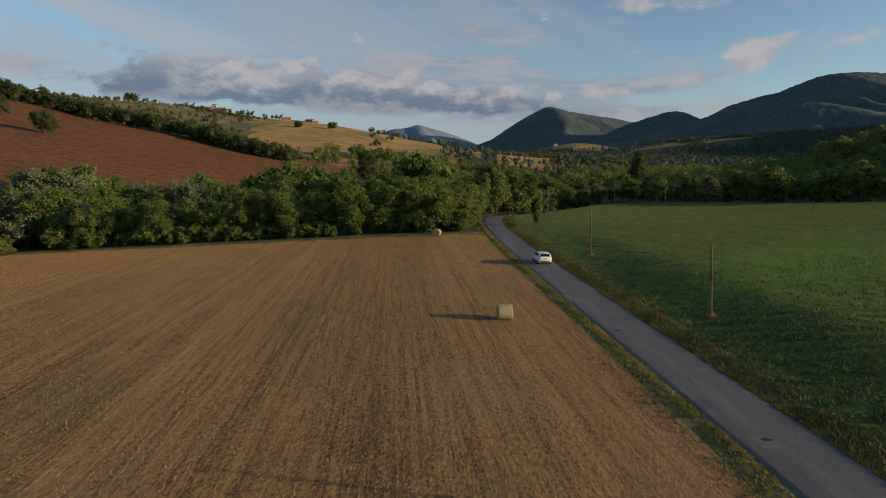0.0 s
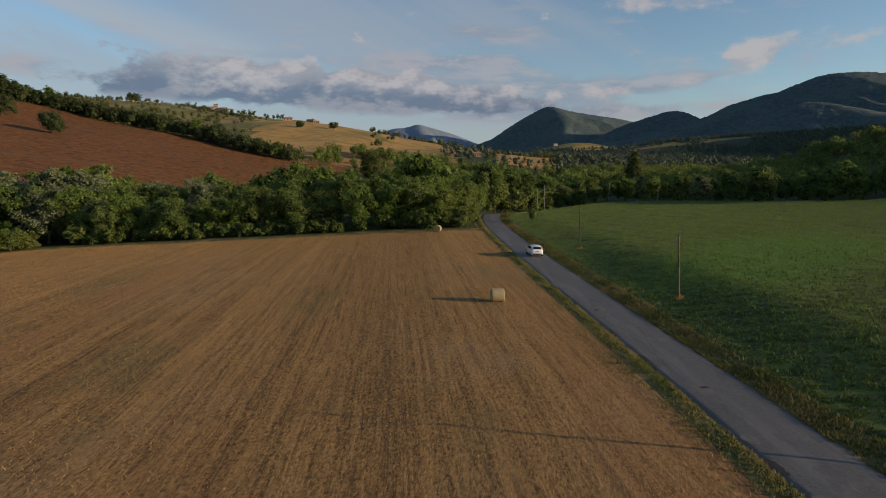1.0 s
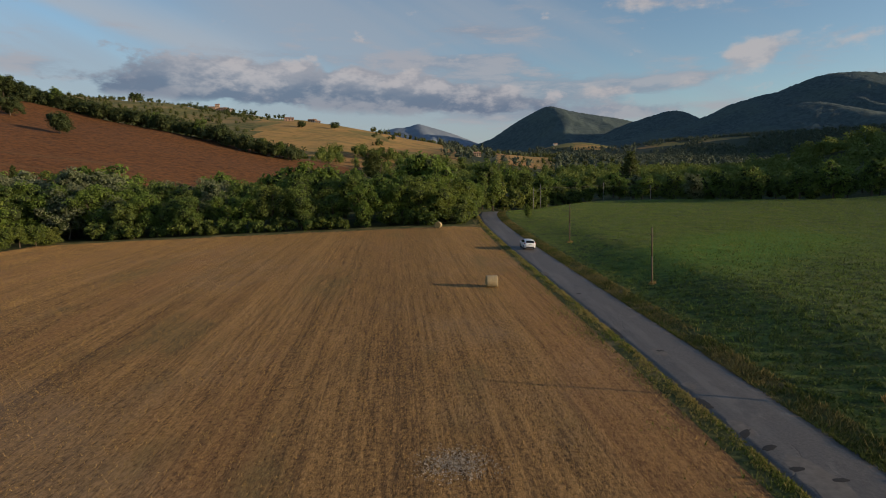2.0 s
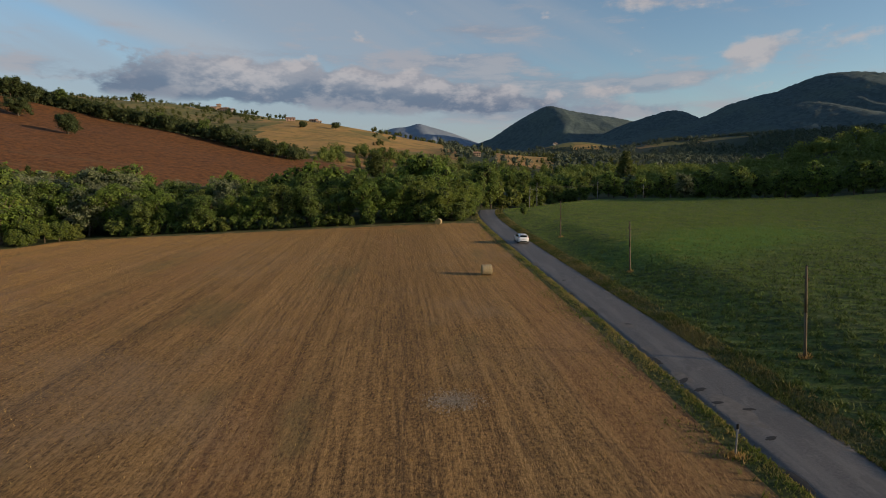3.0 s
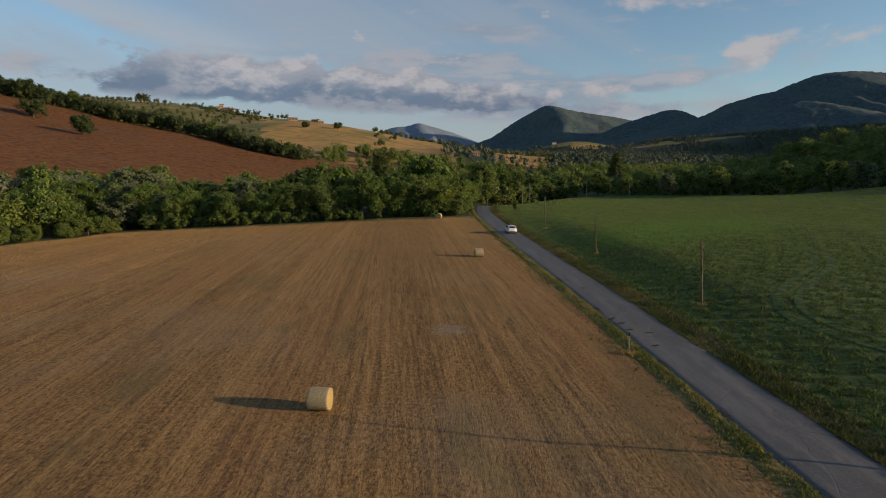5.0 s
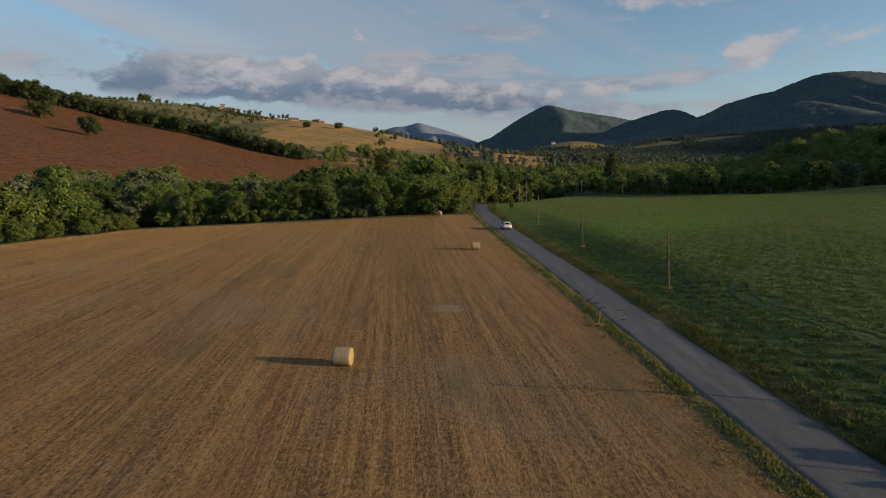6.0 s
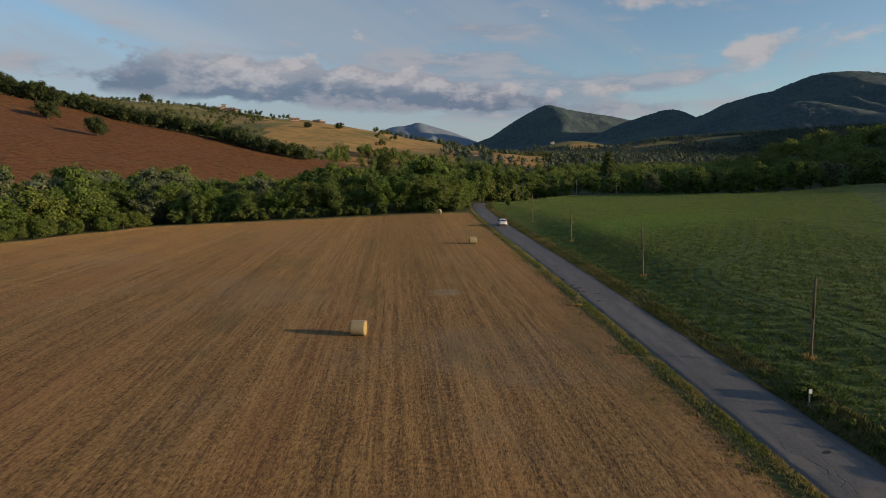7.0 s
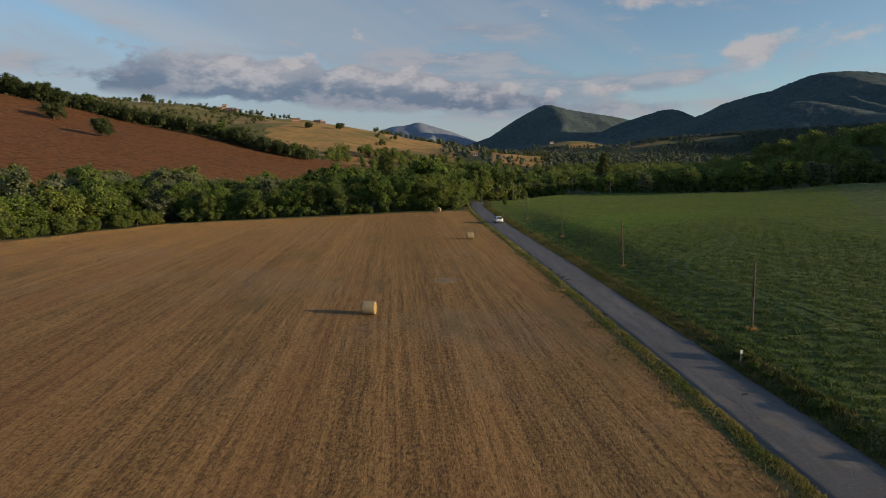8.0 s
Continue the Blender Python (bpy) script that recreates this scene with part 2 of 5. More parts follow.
def hill_fields(n, at):
    bent = n.add("ShaderNodeVectorMath", {0: n.scaled(at, (0.0085, 0.0045, 0.0)), 1: n.scaled(n.add("ShaderNodeTexNoise", {"Vector": at, "Scale": 0.008, "Detail": 3.0}).outputs["Color"], (0.5, 0.5, 0.0))}, operation="ADD").outputs[0]
    cells = n.add("ShaderNodeTexVoronoi", {"Vector": bent, "Scale": 1.0, "Randomness": 0.9})
    pick = n.add("ShaderNodeSeparateColor", {0: cells.outputs["Color"]}).outputs[0]
    fine = n.noise(at, 0.10, 7.0, 0.72)
    sward = n.noise(n.scaled(at, (0.016, 0.034, 0.02), radians(20)), 1.0, 5.0, 0.62)
    rows = n.noise(n.scaled(at, (0.16, 0.012, 0.1), radians(14)), 1.0, 3.0, 0.6)
    c = n.mix(n.smooth(pick, 0.25, 0.36), (0.400, 0.235, 0.075), (0.200, 0.165, 0.048))
    c = n.mix(n.smooth(pick, 0.62, 0.72), c, (0.32, 0.175, 0.065))
    c = n.mix(n.math("MULTIPLY", n.smooth(rows, 0.44, 0.62), 0.35), c, (0.22, 0.145, 0.05))
    c = n.mix(n.math("MULTIPLY", n.smooth(sward, 0.47, 0.62), 0.52), c, (0.115, 0.125, 0.036))
    return n.mix(n.math("MULTIPLY", n.smooth(fine, 0.48, 0.66), 0.45), c, (0.10, 0.095, 0.032)), fine


def asphalt(n, at):
    fine = n.noise(at, 7.0, 5.0, 0.75)
    along = n.noise(n.scaled(at, (0.75, 0.07, 0.5)), 1.0, 4.0, 0.6)
    patch = n.noise(n.scaled(at, (0.5, 0.22, 0.5)), 1.0, 5.0, 0.62)
    pale = n.noise(n.scaled(at, (0.9, 0.35, 0.5), 0.0, (5, 9, 0)), 1.0, 5.0, 0.65)
    c = n.mix(n.smooth(fine, 0.25, 0.75), (0.070, 0.063, 0.060), (0.132, 0.119, 0.111))
    c = n.mix(n.math("MULTIPLY", n.smooth(along, 0.46, 0.66), 0.60), c, (0.160, 0.144, 0.133))
    c = n.mix(n.math("MULTIPLY", n.smooth(patch, 0.57, 0.62), 0.50), c, (0.072, 0.066, 0.063))
    c = n.mix(n.math("MULTIPLY", n.smooth(pale, 0.60, 0.70), 0.45), c, (0.200, 0.180, 0.162))
    crooked = n.add("ShaderNodeVectorMath", {0: at, 1: n.add("ShaderNodeTexNoise", {"Vector": at, "Scale": 0.5, "Detail": 4.0}).outputs["Color"]}, operation="ADD").outputs[0]
    crack = n.add("ShaderNodeTexVoronoi", {"Vector": n.scaled(crooked, (0.62, 0.13, 0.3)), "Scale": 1.0, "Randomness": 1.0}, feature="DISTANCE_TO_EDGE").outputs[0]
    line = n.math("SUBTRACT", 1.0, n.smooth(crack, 0.0, 0.010), clamp=True)
    line = n.math("MULTIPLY", line, n.smooth(n.noise(at, 0.15, 2.0), 0.44, 0.56))
    c = n.mix(n.math("MULTIPLY", line, 0.30), c, (0.026, 0.025, 0.024))
    return c, n.math("SUBTRACT", fine, line)


def leaves(dark, light, warm):
    def build(n, at):
        pick = n.add("ShaderNodeNewGeometry").outputs["Random Per Island"]
        tree = n.add("ShaderNodeObjectInfo").outputs["Random"]
        clump = n.noise(at, 0.45, 3.0, 0.6)
        f = n.math("ADD", n.math("MULTIPLY", pick, 0.7), n.math("MULTIPLY", n.math("SUBTRACT", clump, 0.35), 1.0))
        c = n.mix(f, dark, light)
        return n.mix(n.math("MULTIPLY", n.smooth(tree, 0.45, 1.0), 0.45), c, warm)
    return build


def grassy(dark, light, dry, share):
    def build(n, at):
        pick = n.add("ShaderNodeNewGeometry").outputs["Random Per Island"]
        c = n.mix(pick, dark, light)
        return n.mix(n.smooth(n.math("ADD", n.noise(at, 0.30, 3.0), n.math("MULTIPLY", pick, 0.3)), 0.80 - share, 0.92 - share), c, dry)
    return build


def woods(n, at):
    crowns = n.add("ShaderNodeTexVoronoi", {"Vector": at, "Scale": 0.085, "Randomness": 1.0})
    pick = n.add("ShaderNodeSeparateColor", {0: crowns.outputs["Color"]}).outputs[0]
    fine = n.noise(at, 0.09, 5.0, 0.75)
    stands = n.noise(at, 0.006, 4.0, 0.6)
    # the blue-grey cast in these greens is distance haze put into the colour
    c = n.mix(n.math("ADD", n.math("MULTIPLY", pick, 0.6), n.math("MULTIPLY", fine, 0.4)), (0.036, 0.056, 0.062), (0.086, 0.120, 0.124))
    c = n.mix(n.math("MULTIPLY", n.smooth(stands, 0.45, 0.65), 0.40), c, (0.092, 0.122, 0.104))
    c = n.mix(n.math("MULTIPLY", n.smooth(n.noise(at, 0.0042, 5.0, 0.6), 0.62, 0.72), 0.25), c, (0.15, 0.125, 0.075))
    return c, n.math("SUBTRACT", n.math("MULTIPLY", fine, 0.5), n.math("MULTIPLY", crowns.outputs["Distance"], 0.10))


def wood(dark, light):
    def build(n, at):
        f = n.noise(n.scaled(at, (9, 9, 0.7)), 2.0, 4.0, 0.65)
        return n.mix(n.smooth(f, 0.3, 0.7), dark, light), f
    return build


def hay(n, at):
    wrap = n.noise(n.scaled(at, (14, 1.5, 1.5)), 2.0, 3.0)
    straw = n.noise(at, 11.0, 6.0, 0.75)
    c = n.mix(n.smooth(straw, 0.3, 0.7), (0.25, 0.185, 0.095), (0.46, 0.37, 0.215))
    return n.mix(n.math("MULTIPLY", n.smooth(wrap, 0.55, 0.7), 0.45), c, (0.46, 0.39, 0.25)), straw


def hay_end(n, at):
    r = n.add("ShaderNodeVectorMath", {0: n.scaled(at, (0, 1, 1))}, operation="LENGTH").outputs["Value"]
    rings = n.math("SINE", n.math("ADD", n.math("MULTIPLY", r, 60.0), n.math("MULTIPLY", n.noise(at, 5.0, 4.0), 9.0)))
    straw = n.noise(at, 16.0, 5.0, 0.75)
    c = n.mix(n.smooth(straw, 0.3, 0.7), (0.27, 0.185, 0.068), (0.50, 0.37, 0.15))
    return n.mix(n.math("MULTIPLY", n.smooth(rings, 0.0, 1.0), 0.3), c, (0.25, 0.165, 0.06)), straw


def plain(colour, spread=0.12, scale=3.0):
    def build(n, at):
        f = n.noise(at, scale, 4.0, 0.65)
        return n.mix(f, [c * (1 - spread) for c in colour], [min(1, c * (1 + spread)) for c in colour]), f
    return build


STUBBLE = material("stubble", stubble, 0.95, 0.05)
VERGE = material("verge_grass", verge, 0.95, 0.12)
MEADOW = material("meadow_grass", meadow, 0.9, 0.22)
ROUGH = material("rough_grass", rough_grass, 0.95, 0.25)
PLOUGHED = material("ploughed_earth", ploughed, 0.95, 0.26)
SCRUB = material("hill_scrub", scrub, 0.95, 0.8)
FIELDS = material("hill_fields", hill_fields, 0.95, 0.5)
ASPHALT = material("worn_asphalt", asphalt, 0.66, 0.015, 0.4)
HAZED_WOODS = material("hazed_mountain_woods", woods, 0.95, 7.0)
# pale blue-grey of the farthest mountain is haze painted as its base colour
HAZED_ROCK = material("hazed_far_rock", plain((0.17, 0.21, 0.27), 0.25, 0.004), 0.95)
LEAF = {"oak": material("oak_leaves", leaves((0.050, 0.086, 0.020), (0.172, 0.236, 0.054), (0.190, 0.205, 0.052)), 0.7, through_light=0.4),
        "holm": material("holm_leaves", leaves((0.020, 0.034, 0.014), (0.066, 0.090, 0.030), (0.070, 0.080, 0.028)), 0.7, through_light=0.3),
        "ash": material("ash_leaves", leaves((0.064, 0.110, 0.020), (0.195, 0.272, 0.050), (0.220, 0.235, 0.050)), 0.65, through_light=0.4),
        "willow": material("willow_leaves", leaves((0.080, 0.095, 0.052), (0.215, 0.235, 0.135), (0.170, 0.185, 0.095)), 0.7, through_light=0.25),
        "poplar": material("poplar_leaves", leaves((0.035, 0.050, 0.015), (0.105, 0.125, 0.036), (0.140, 0.120, 0.040)), 0.7, through_light=0.4),
        # leaf copy greyed and lifted so that haze sits in the far trees' colour
        "far": material("hazed_wood_leaves", leaves((0.042, 0.060, 0.044), (0.076, 0.100, 0.066), (0.090, 0.104, 0.062)), 0.8),
        "bush": material("bush_leaves", leaves((0.066, 0.100, 0.020), (0.172, 0.215, 0.042), (0.195, 0.195, 0.046)), 0.7, through_light=0.4)}
# dark base colour paints the shade deep inside the crowns
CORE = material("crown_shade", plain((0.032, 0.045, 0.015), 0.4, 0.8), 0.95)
BARK = material("bark", wood((0.055, 0.042, 0.030), (0.14, 0.11, 0.08)), 0.95, 0.02)
STRAW = material("cut_straw", grassy((0.40, 0.236, 0.088), (0.56, 0.350, 0.134), (0.50, 0.305, 0.114), 0.25), 0.9, through_light=0.3)
GRASS = material("meadow_blades", grassy((0.078, 0.125, 0.023), (0.220, 0.305, 0.058), (0.25, 0.26, 0.08), 0.08), 0.85, through_light=0.25)
LONG_GRASS = material("verge_blades", grassy((0.036, 0.052, 0.012), (0.140, 0.155, 0.036), (0.23, 0.18, 0.07), 0.18), 0.85, through_light=0.25)
# clover leaf colour darkened to paint shade into the near meadow
SHADE_CLOVER = material("shade_clover_leaves", grassy((0.029, 0.054, 0.014), (0.098, 0.138, 0.034), (0.14, 0.155, 0.045), 0.04), 0.8, through_light=0.2)
POLE_WOOD = material("weathered_pole", wood((0.075, 0.055, 0.035), (0.20, 0.155, 0.10)), 0.9, 0.01)
GREY_WOOD = material("grey_post", wood((0.13, 0.125, 0.12), (0.30, 0.29, 0.28)), 0.9, 0.01)
HAY, HAY_END = material("hay_wrap", hay, 0.85, 0.02), material("hay_spiral", hay_end, 0.9, 0.03)
WIRE = material("dark_wire", plain((0.03, 0.03, 0.03)), 0.5, metallic=0.6)
PORCELAIN = material("brown_insulator", plain((0.09, 0.045, 0.03)), 0.25)
PAINT = material("white_car_paint", plain((0.78, 0.79, 0.80), 0.02, 1.0), 0.28, specular=0.5, **{"Coat Weight": 0.6, "Coat Roughness": 0.08})
CAR_GLASS = material("dark_car_glass", plain((0.012, 0.014, 0.016), 0.1), 0.06, specular=0.6)
RUBBER = material("black_rubber", plain((0.018, 0.018, 0.018)), 0.85)
ALLOY = material("alloy", plain((0.30, 0.30, 0.31)), 0.35, metallic=0.9)
BLACK = material("black_trim", plain((0.02, 0.02, 0.02)), 0.6)
RED_LENS = material("red_lens", plain((0.32, 0.012, 0.012)), 0.2, specular=0.5)
CLEAR_LENS = material("headlamp_lens", plain((0.55, 0.57, 0.60)), 0.1, specular=0.6)
PLATE = material("plate_white", plain((0.6, 0.6, 0.58)), 0.5)
SIGN = material("white_sign", plain((0.74, 0.74, 0.72), 0.08), 0.5)
STONE = material("tan_render", plain((0.42, 0.31, 0.23), 0.2, 0.8), 0.9)
PINK = material("pink_render", plain((0.36, 0.23, 0.18), 0.2, 0.8), 0.9)
PALE = material("pale_render", plain((0.60, 0.55, 0.50), 0.15, 0.8), 0.9)
ROOF = material("terracotta_tiles", plain((0.24, 0.145, 0.105), 0.35, 2.5), 0.9)
DARK_PANE = material("house_pane", plain((0.03, 0.035, 0.04)), 0.15, specular=0.5)
SHUTTER = material("shutter_wood", plain((0.12, 0.08, 0.05)), 0.8)
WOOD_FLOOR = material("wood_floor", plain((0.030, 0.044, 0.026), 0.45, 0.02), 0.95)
CHALK = material("pale_chaff", plain((0.42, 0.34, 0.26), 0.45, 5.0), 0.95)
TAR = material("dark_tar", plain((0.030, 0.028, 0.027), 0.5, 6.0), 0.75)
PATCHED = material("worn_pale_asphalt", plain((0.142, 0.128, 0.118), 0.50, 2.2), 0.85)
TRACK = material("flattened_grass", meadow_track, 0.9, 0.2)
# lighter copy of the verge blades, the left edge's sunlight put into their colour
LIT_GRASS = material("lit_edge_blades", grassy((0.052, 0.080, 0.014), (0.250, 0.280, 0.050), (0.33, 0.26, 0.09), 0.26), 0.85, through_light=0.3)

# ---- the lie of the land ----


def ramp(a, b, x):
    t = np.clip((np.asarray(x, float) - a) / (b - a), 0, 1)
    return t * t * (3 - 2 * t)


ROAD_KNOTS = ((-400, 24.0), (-40, 17.95), (-17, 17.3), (0, 16.65), (25, 15.7), (46, 14.5), (59, 13.7), (82, 12.4), (101, 11.5), (118, 11.0), (132, 11.6), (142, 13.8), (155, 19), (175, 33), (200, 55), (260, 110))
_ys = np.arange(-400, 261, 1.0)
_xs = np.interp(_ys, [k[0] for k in ROAD_KNOTS], [k[1] for k in ROAD_KNOTS])
_xs = np.convolve(np.pad(_xs, 7, mode="edge"), np.ones(15) / 15, mode="valid")


def road_x(y):
    """The road's centre line."""
    return np.interp(y, _ys, _xs)


def waves(x, y, size, seed, octaves=3):
    """Soft unevenness of about +-1, with swells about size metres across."""
    rng = np.random.RandomState(seed)
    out, gain = 0, 1.0
    for _ in range(octaves):
        for _ in range(3):
            a, p = rng.uniform(0, 6.28, 2)
            out = out + gain * np.sin((x * np.cos(a) + y * np.sin(a)) * 6.28 / size + p + 0.7 * np.sin((x * np.sin(a) - y * np.cos(a)) * 4.1 / size))
        size, gain = size * 0.47, gain * 0.5
    return out / 4.5


def field_z(x, y):
    return 0.75 + 0.027 * y + x * (0.003 + 0.00042 * np.clip(y, -10, 130)) * np.where(x < 0, 1.0, 0.3)


def meadow_z(x, y):
    ahead = np.where(y < 60, y, 60 + (y - 60) * 0.27)
    side = np.clip(x - 55, 0, 100)
    return 1.35 + 0.033 * (ahead + 12) + 0.020 * x + 0.0005 * side * side


def bed_z(y):
    """The lane's height along its course."""
    return 1.15 + 0.018 * np.minimum(y, 136) + 0.00007 * np.clip(np.minimum(y, 136) - 10, 0, None) ** 2 - 0.05 * np.clip(y - 136, 0, 60)


def meadow_end(x):
    """How far the meadow runs before the ground falls to the wood."""
    return np.interp(x, (-200, 70, 107, 400), (182, 182, 142, 142))


def near_z(x, y):
    y = np.clip(y, -150, 190)
    x = np.clip(x, -150, 140)
    u = x - road_x(y)
    bed = bed_z(y)
    near_lane = ramp(-15, -3.5, u)
    left = (field_z(x, y) + 0.05 * waves(x, y, 17, 3)) * (1 - near_lane) + (bed - 0.08) * near_lane
    off_lane = ramp(3.0, 15, u)
    right = (meadow_z(x, y) + 0.10 * waves(x, y, 23, 4)) * off_lane + (bed + 0.22 + 0.30 * ramp(-6, -24, y)) * (1 - off_lane)
    right = right - 0.12 * np.clip(y - meadow_end(x), 0, 30) * ramp(6, 20, u)
    k, r = ramp(-3.6, -2.4, u), ramp(2.4, 4.6, u)
    return np.where(u < 0, left * (1 - k) + bed * k, bed * (1 - r) + right * r)


def ridge(x, y, crest, slope, soft):
    """A ridge whose back runs along crest (x, y, z), falling off to both sides."""
    best = np.full(np.shape(x), -1e4)
    for (ax, ay, az_), (bx, by, bz) in zip(crest, crest[1:]):
        t = np.clip(((x - ax) * (bx - ax) + (y - ay) * (by - ay)) / ((bx - ax) ** 2 + (by - ay) ** 2), 0, 1)
        d = np.hypot(x - ax - t * (bx - ax), y - ay - t * (by - ay))
        best = np.maximum(best, az_ + t * (bz - az_) - slope * (np.sqrt(d * d + soft * soft) - soft))
    return best


GOLD_RIDGE = ((-900, 980, 165), (-515, 1013, 139), (-225, 860, 93), (-111, 850, 70), (-40, 870, 57), (53, 900, 49), (220, 950, 40))
VILLAGE_RIDGE = ((-900, 1300, 200), (-452, 1177, 143), (-300, 1150, 122), (-150, 1250, 100))
KNOLL = ((330, 1850, 100), (440, 1900, 124), (560, 1950, 106))
MOUND = ((82, 770, 41), (150, 775, 39))
TERRACE = ((700, 1750, 120), (850, 1700, 128), (1300, 1500, 150))
EAST_RIDGE = ((150, 420, 8), (195, 400, 10), (215, 380, 13.5), (228, 345, 20), (243, 325, 26), (258, 312, 33), (300, 262, 44), (360, 200, 60), (400, 140, 66), (425, 75, 55), (430, 40, 51), (440, -120, 48), (450, -400, 48))


def brown_hill(x, y):
    return np.minimum(-0.207 * x + 0.102 * y - 41.5, 150) - np.clip(y - 455, 0, 1e4) * 0.45


def land_z(x, y):
    """The height of the ground."""
    x, y = np.asarray(x, float), np.asarray(y, float)
    base = near_z(x, y) + 0.050 * np.clip(y - 350, 0, 1800)
    hills = [brown_hill(x, y), ridge(x, y, GOLD_RIDGE, 0.20, 60), ridge(x, y, VILLAGE_RIDGE, 0.22, 60), ridge(x, y, KNOLL, 0.28, 60), ridge(x, y, MOUND, 0.16, 30),
             ridge(x, y, TERRACE, 0.2, 60), ridge(x, y, EAST_RIDGE, 0.34, 30)]
    k = 3.0
    top = np.maximum.reduce([base, *hills])
    z = top + k * np.log(sum(np.exp(np.clip((h - top) / k, -60, 0)) for h in [base, *hills])) - 0.0
    rough = ramp(200, 420, np.hypot(x, y))
    return z + rough * (1.2 * waves(x, y, 90, 5) + 2.2 * waves(x, y, 300, 6))


def z_at(x, y):
    return float(land_z(np.array([x]), np.array([y]))[0])


def field_end(x):
    return 108.5 + 1.2 * waves(x, x * 0, 30, 8)


def field_side(y):
    """The stubble field's far-off long side."""
    return np.interp(y, (-150, 40, 64, 88, 106, 200), (-118, -97, -91, -84, -76, -60))


# ---- building helpers ----
def raw_mesh(name, verts, faces, mats, index=None, smooth=False):
    """A mesh from numpy arrays: verts (n, 3), faces (m, 3 or 4)."""
    me = bpy.data.meshes.new(name)
    verts, faces = np.asarray(verts, np.float32), np.asarray(faces, np.int32)
    n, k = faces.shape
    me.vertices.add(len(verts))
    me.vertices.foreach_set("co", verts.ravel())
    me.loops.add(n * k)
    me.loops.foreach_set("vertex_index", faces.ravel())
    me.polygons.add(n)
    me.polygons.foreach_set("loop_start", np.arange(0, n * k, k, dtype=np.int32))
    me.polygons.foreach_set("loop_total", np.full(n, k, dtype=np.int32))
    for m in mats:
        me.materials.append(m)
    if index is not None:
        me.polygons.foreach_set("material_index", np.asarray(index, np.int32))
    me.polygons.foreach_set("use_smooth", np.full(n, smooth, dtype=bool))
    me.update(calc_edges=True)
    return me


def bm_mesh(name, bm, mat, smooth=False):
    me = bpy.data.meshes.new(name)
    bmesh.ops.recalc_face_normals(bm, faces=bm.faces)
    for f in bm.faces:
        f.smooth = smooth
    bm.to_mesh(me)
    bm.free()
    me.materials.append(mat)
    return me


def part(name, mesh, parent, label="", m=None):
    """One mesh object under a thing or a part."""
    ob = new(name, mesh)
    ob.parent = parent
    if m is not None:
        ob.matrix_basis = m
    return tagged(ob, label) if label else ob


def thing(name, label, category, m=None, group="", kind=""):
    ob = new(name)
    ob.empty_display_size = 0.3
    if m is not None:
        ob.matrix_basis = m
    return tagged(ob, label, category, group, kind)


def sheet(nu, nv):
    """The quads of a grid of nu by nv points, v running fastest."""
    i = np.arange(nu * nv).reshape(nu, nv)
    return np.stack([i[:-1, :-1], i[1:, :-1], i[1:, 1:], i[:-1, 1:]], -1).reshape(-1, 4)


def spread(lo, hi, step, grow, far_lo, far_hi):
    """Grid lines with an even step between lo and hi, widening out to both far ends."""
    mid = list(np.arange(lo, hi + step * 0.5, step))
    for end, sign in ((far_hi, 1), (far_lo, -1)):
        s, v = step, mid[-1] if sign > 0 else mid[0]
        out = []
        while (end - v) * sign > 0:
            s = min(s * grow, 45)
            v += s * sign
            out.append(v)
        mid = mid + out if sign > 0 else out[::-1] + mid
    return np.array(mid)


# ---- ground and road ----
us = np.unique(np.concatenate([spread(-8, 8, 0.5, 1.07, -1900, 2600), [-3.4, -2.3, 2.3, 3.9]]))
vs = spread(-60, 185, 1.25, 1.06, -420, 2900)
U, V = np.meshgrid(us, vs, indexing="ij")
X = U + np.where(V < 260, road_x(np.clip(V, -400, 260)), road_x(260)) * np.exp(-np.clip(np.abs(U) - 60, 0, None) / 60)
Z = land_z(X, V)
Z = Z - np.where((np.abs(U) < 2.3) & (V < 260), 0.06, 0)
quads = sheet(len(us), len(vs))
cx, cy, cu = (A.ravel()[quads].mean(1) for A in (X, V, U))
zone = np.full(len(quads), 2)
zone[(brown_hill(cx, cy) > near_z(cx, cy) + 2) & (cy > 170) & (cy < 455) & (cx < -40)] = 3
zone[(cy >= 455) | ((cy > 420) & (cx > -60))] = 4
zone[(cx > 60) & (cy > 190) & (cy < 520)] = 2
bearing = cx / np.maximum(cy, 1)
zone[(cy >= 470) & (bearing < -0.31) & (waves(cx, cy, 260, 14, 2) < 0.35)] = 7
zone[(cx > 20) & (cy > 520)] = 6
zone[(bearing > 0.095) & (bearing < 0.195) & (cy > 600) & (cy < 800)] = 4
zone[(bearing > 0.03) & (bearing < 0.25) & (cy > 500) & (cy < 600)] = 2
zone[np.hypot(cx - 440, cy - 1880) < 120] = 4
zone[(bearing > 0.335) & (bearing < 0.40) & (cy > 1610) & (cy < 1720)] = 4
zone[(bearing > 0.42) & (bearing < 0.52) & (cy > 1590) & (cy < 1720)] = 7
zone[(cu > 3.9) & (cy < meadow_end(cx) + 2) & (cx < 190)] = 5
zone[(np.abs(cu) < 3.9) & (cy < 139)] = 1
zone[(cu < -3.4) & (cy < field_end(cx)) & (cx > field_side(cy) - 2)] = 1
zone[(cu < -3.4) & (cy < field_end(cx) - 3.2) & (cx > field_side(cy))] = 0
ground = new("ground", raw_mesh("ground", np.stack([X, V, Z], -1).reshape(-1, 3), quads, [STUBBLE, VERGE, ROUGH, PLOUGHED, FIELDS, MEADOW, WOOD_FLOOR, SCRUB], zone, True))
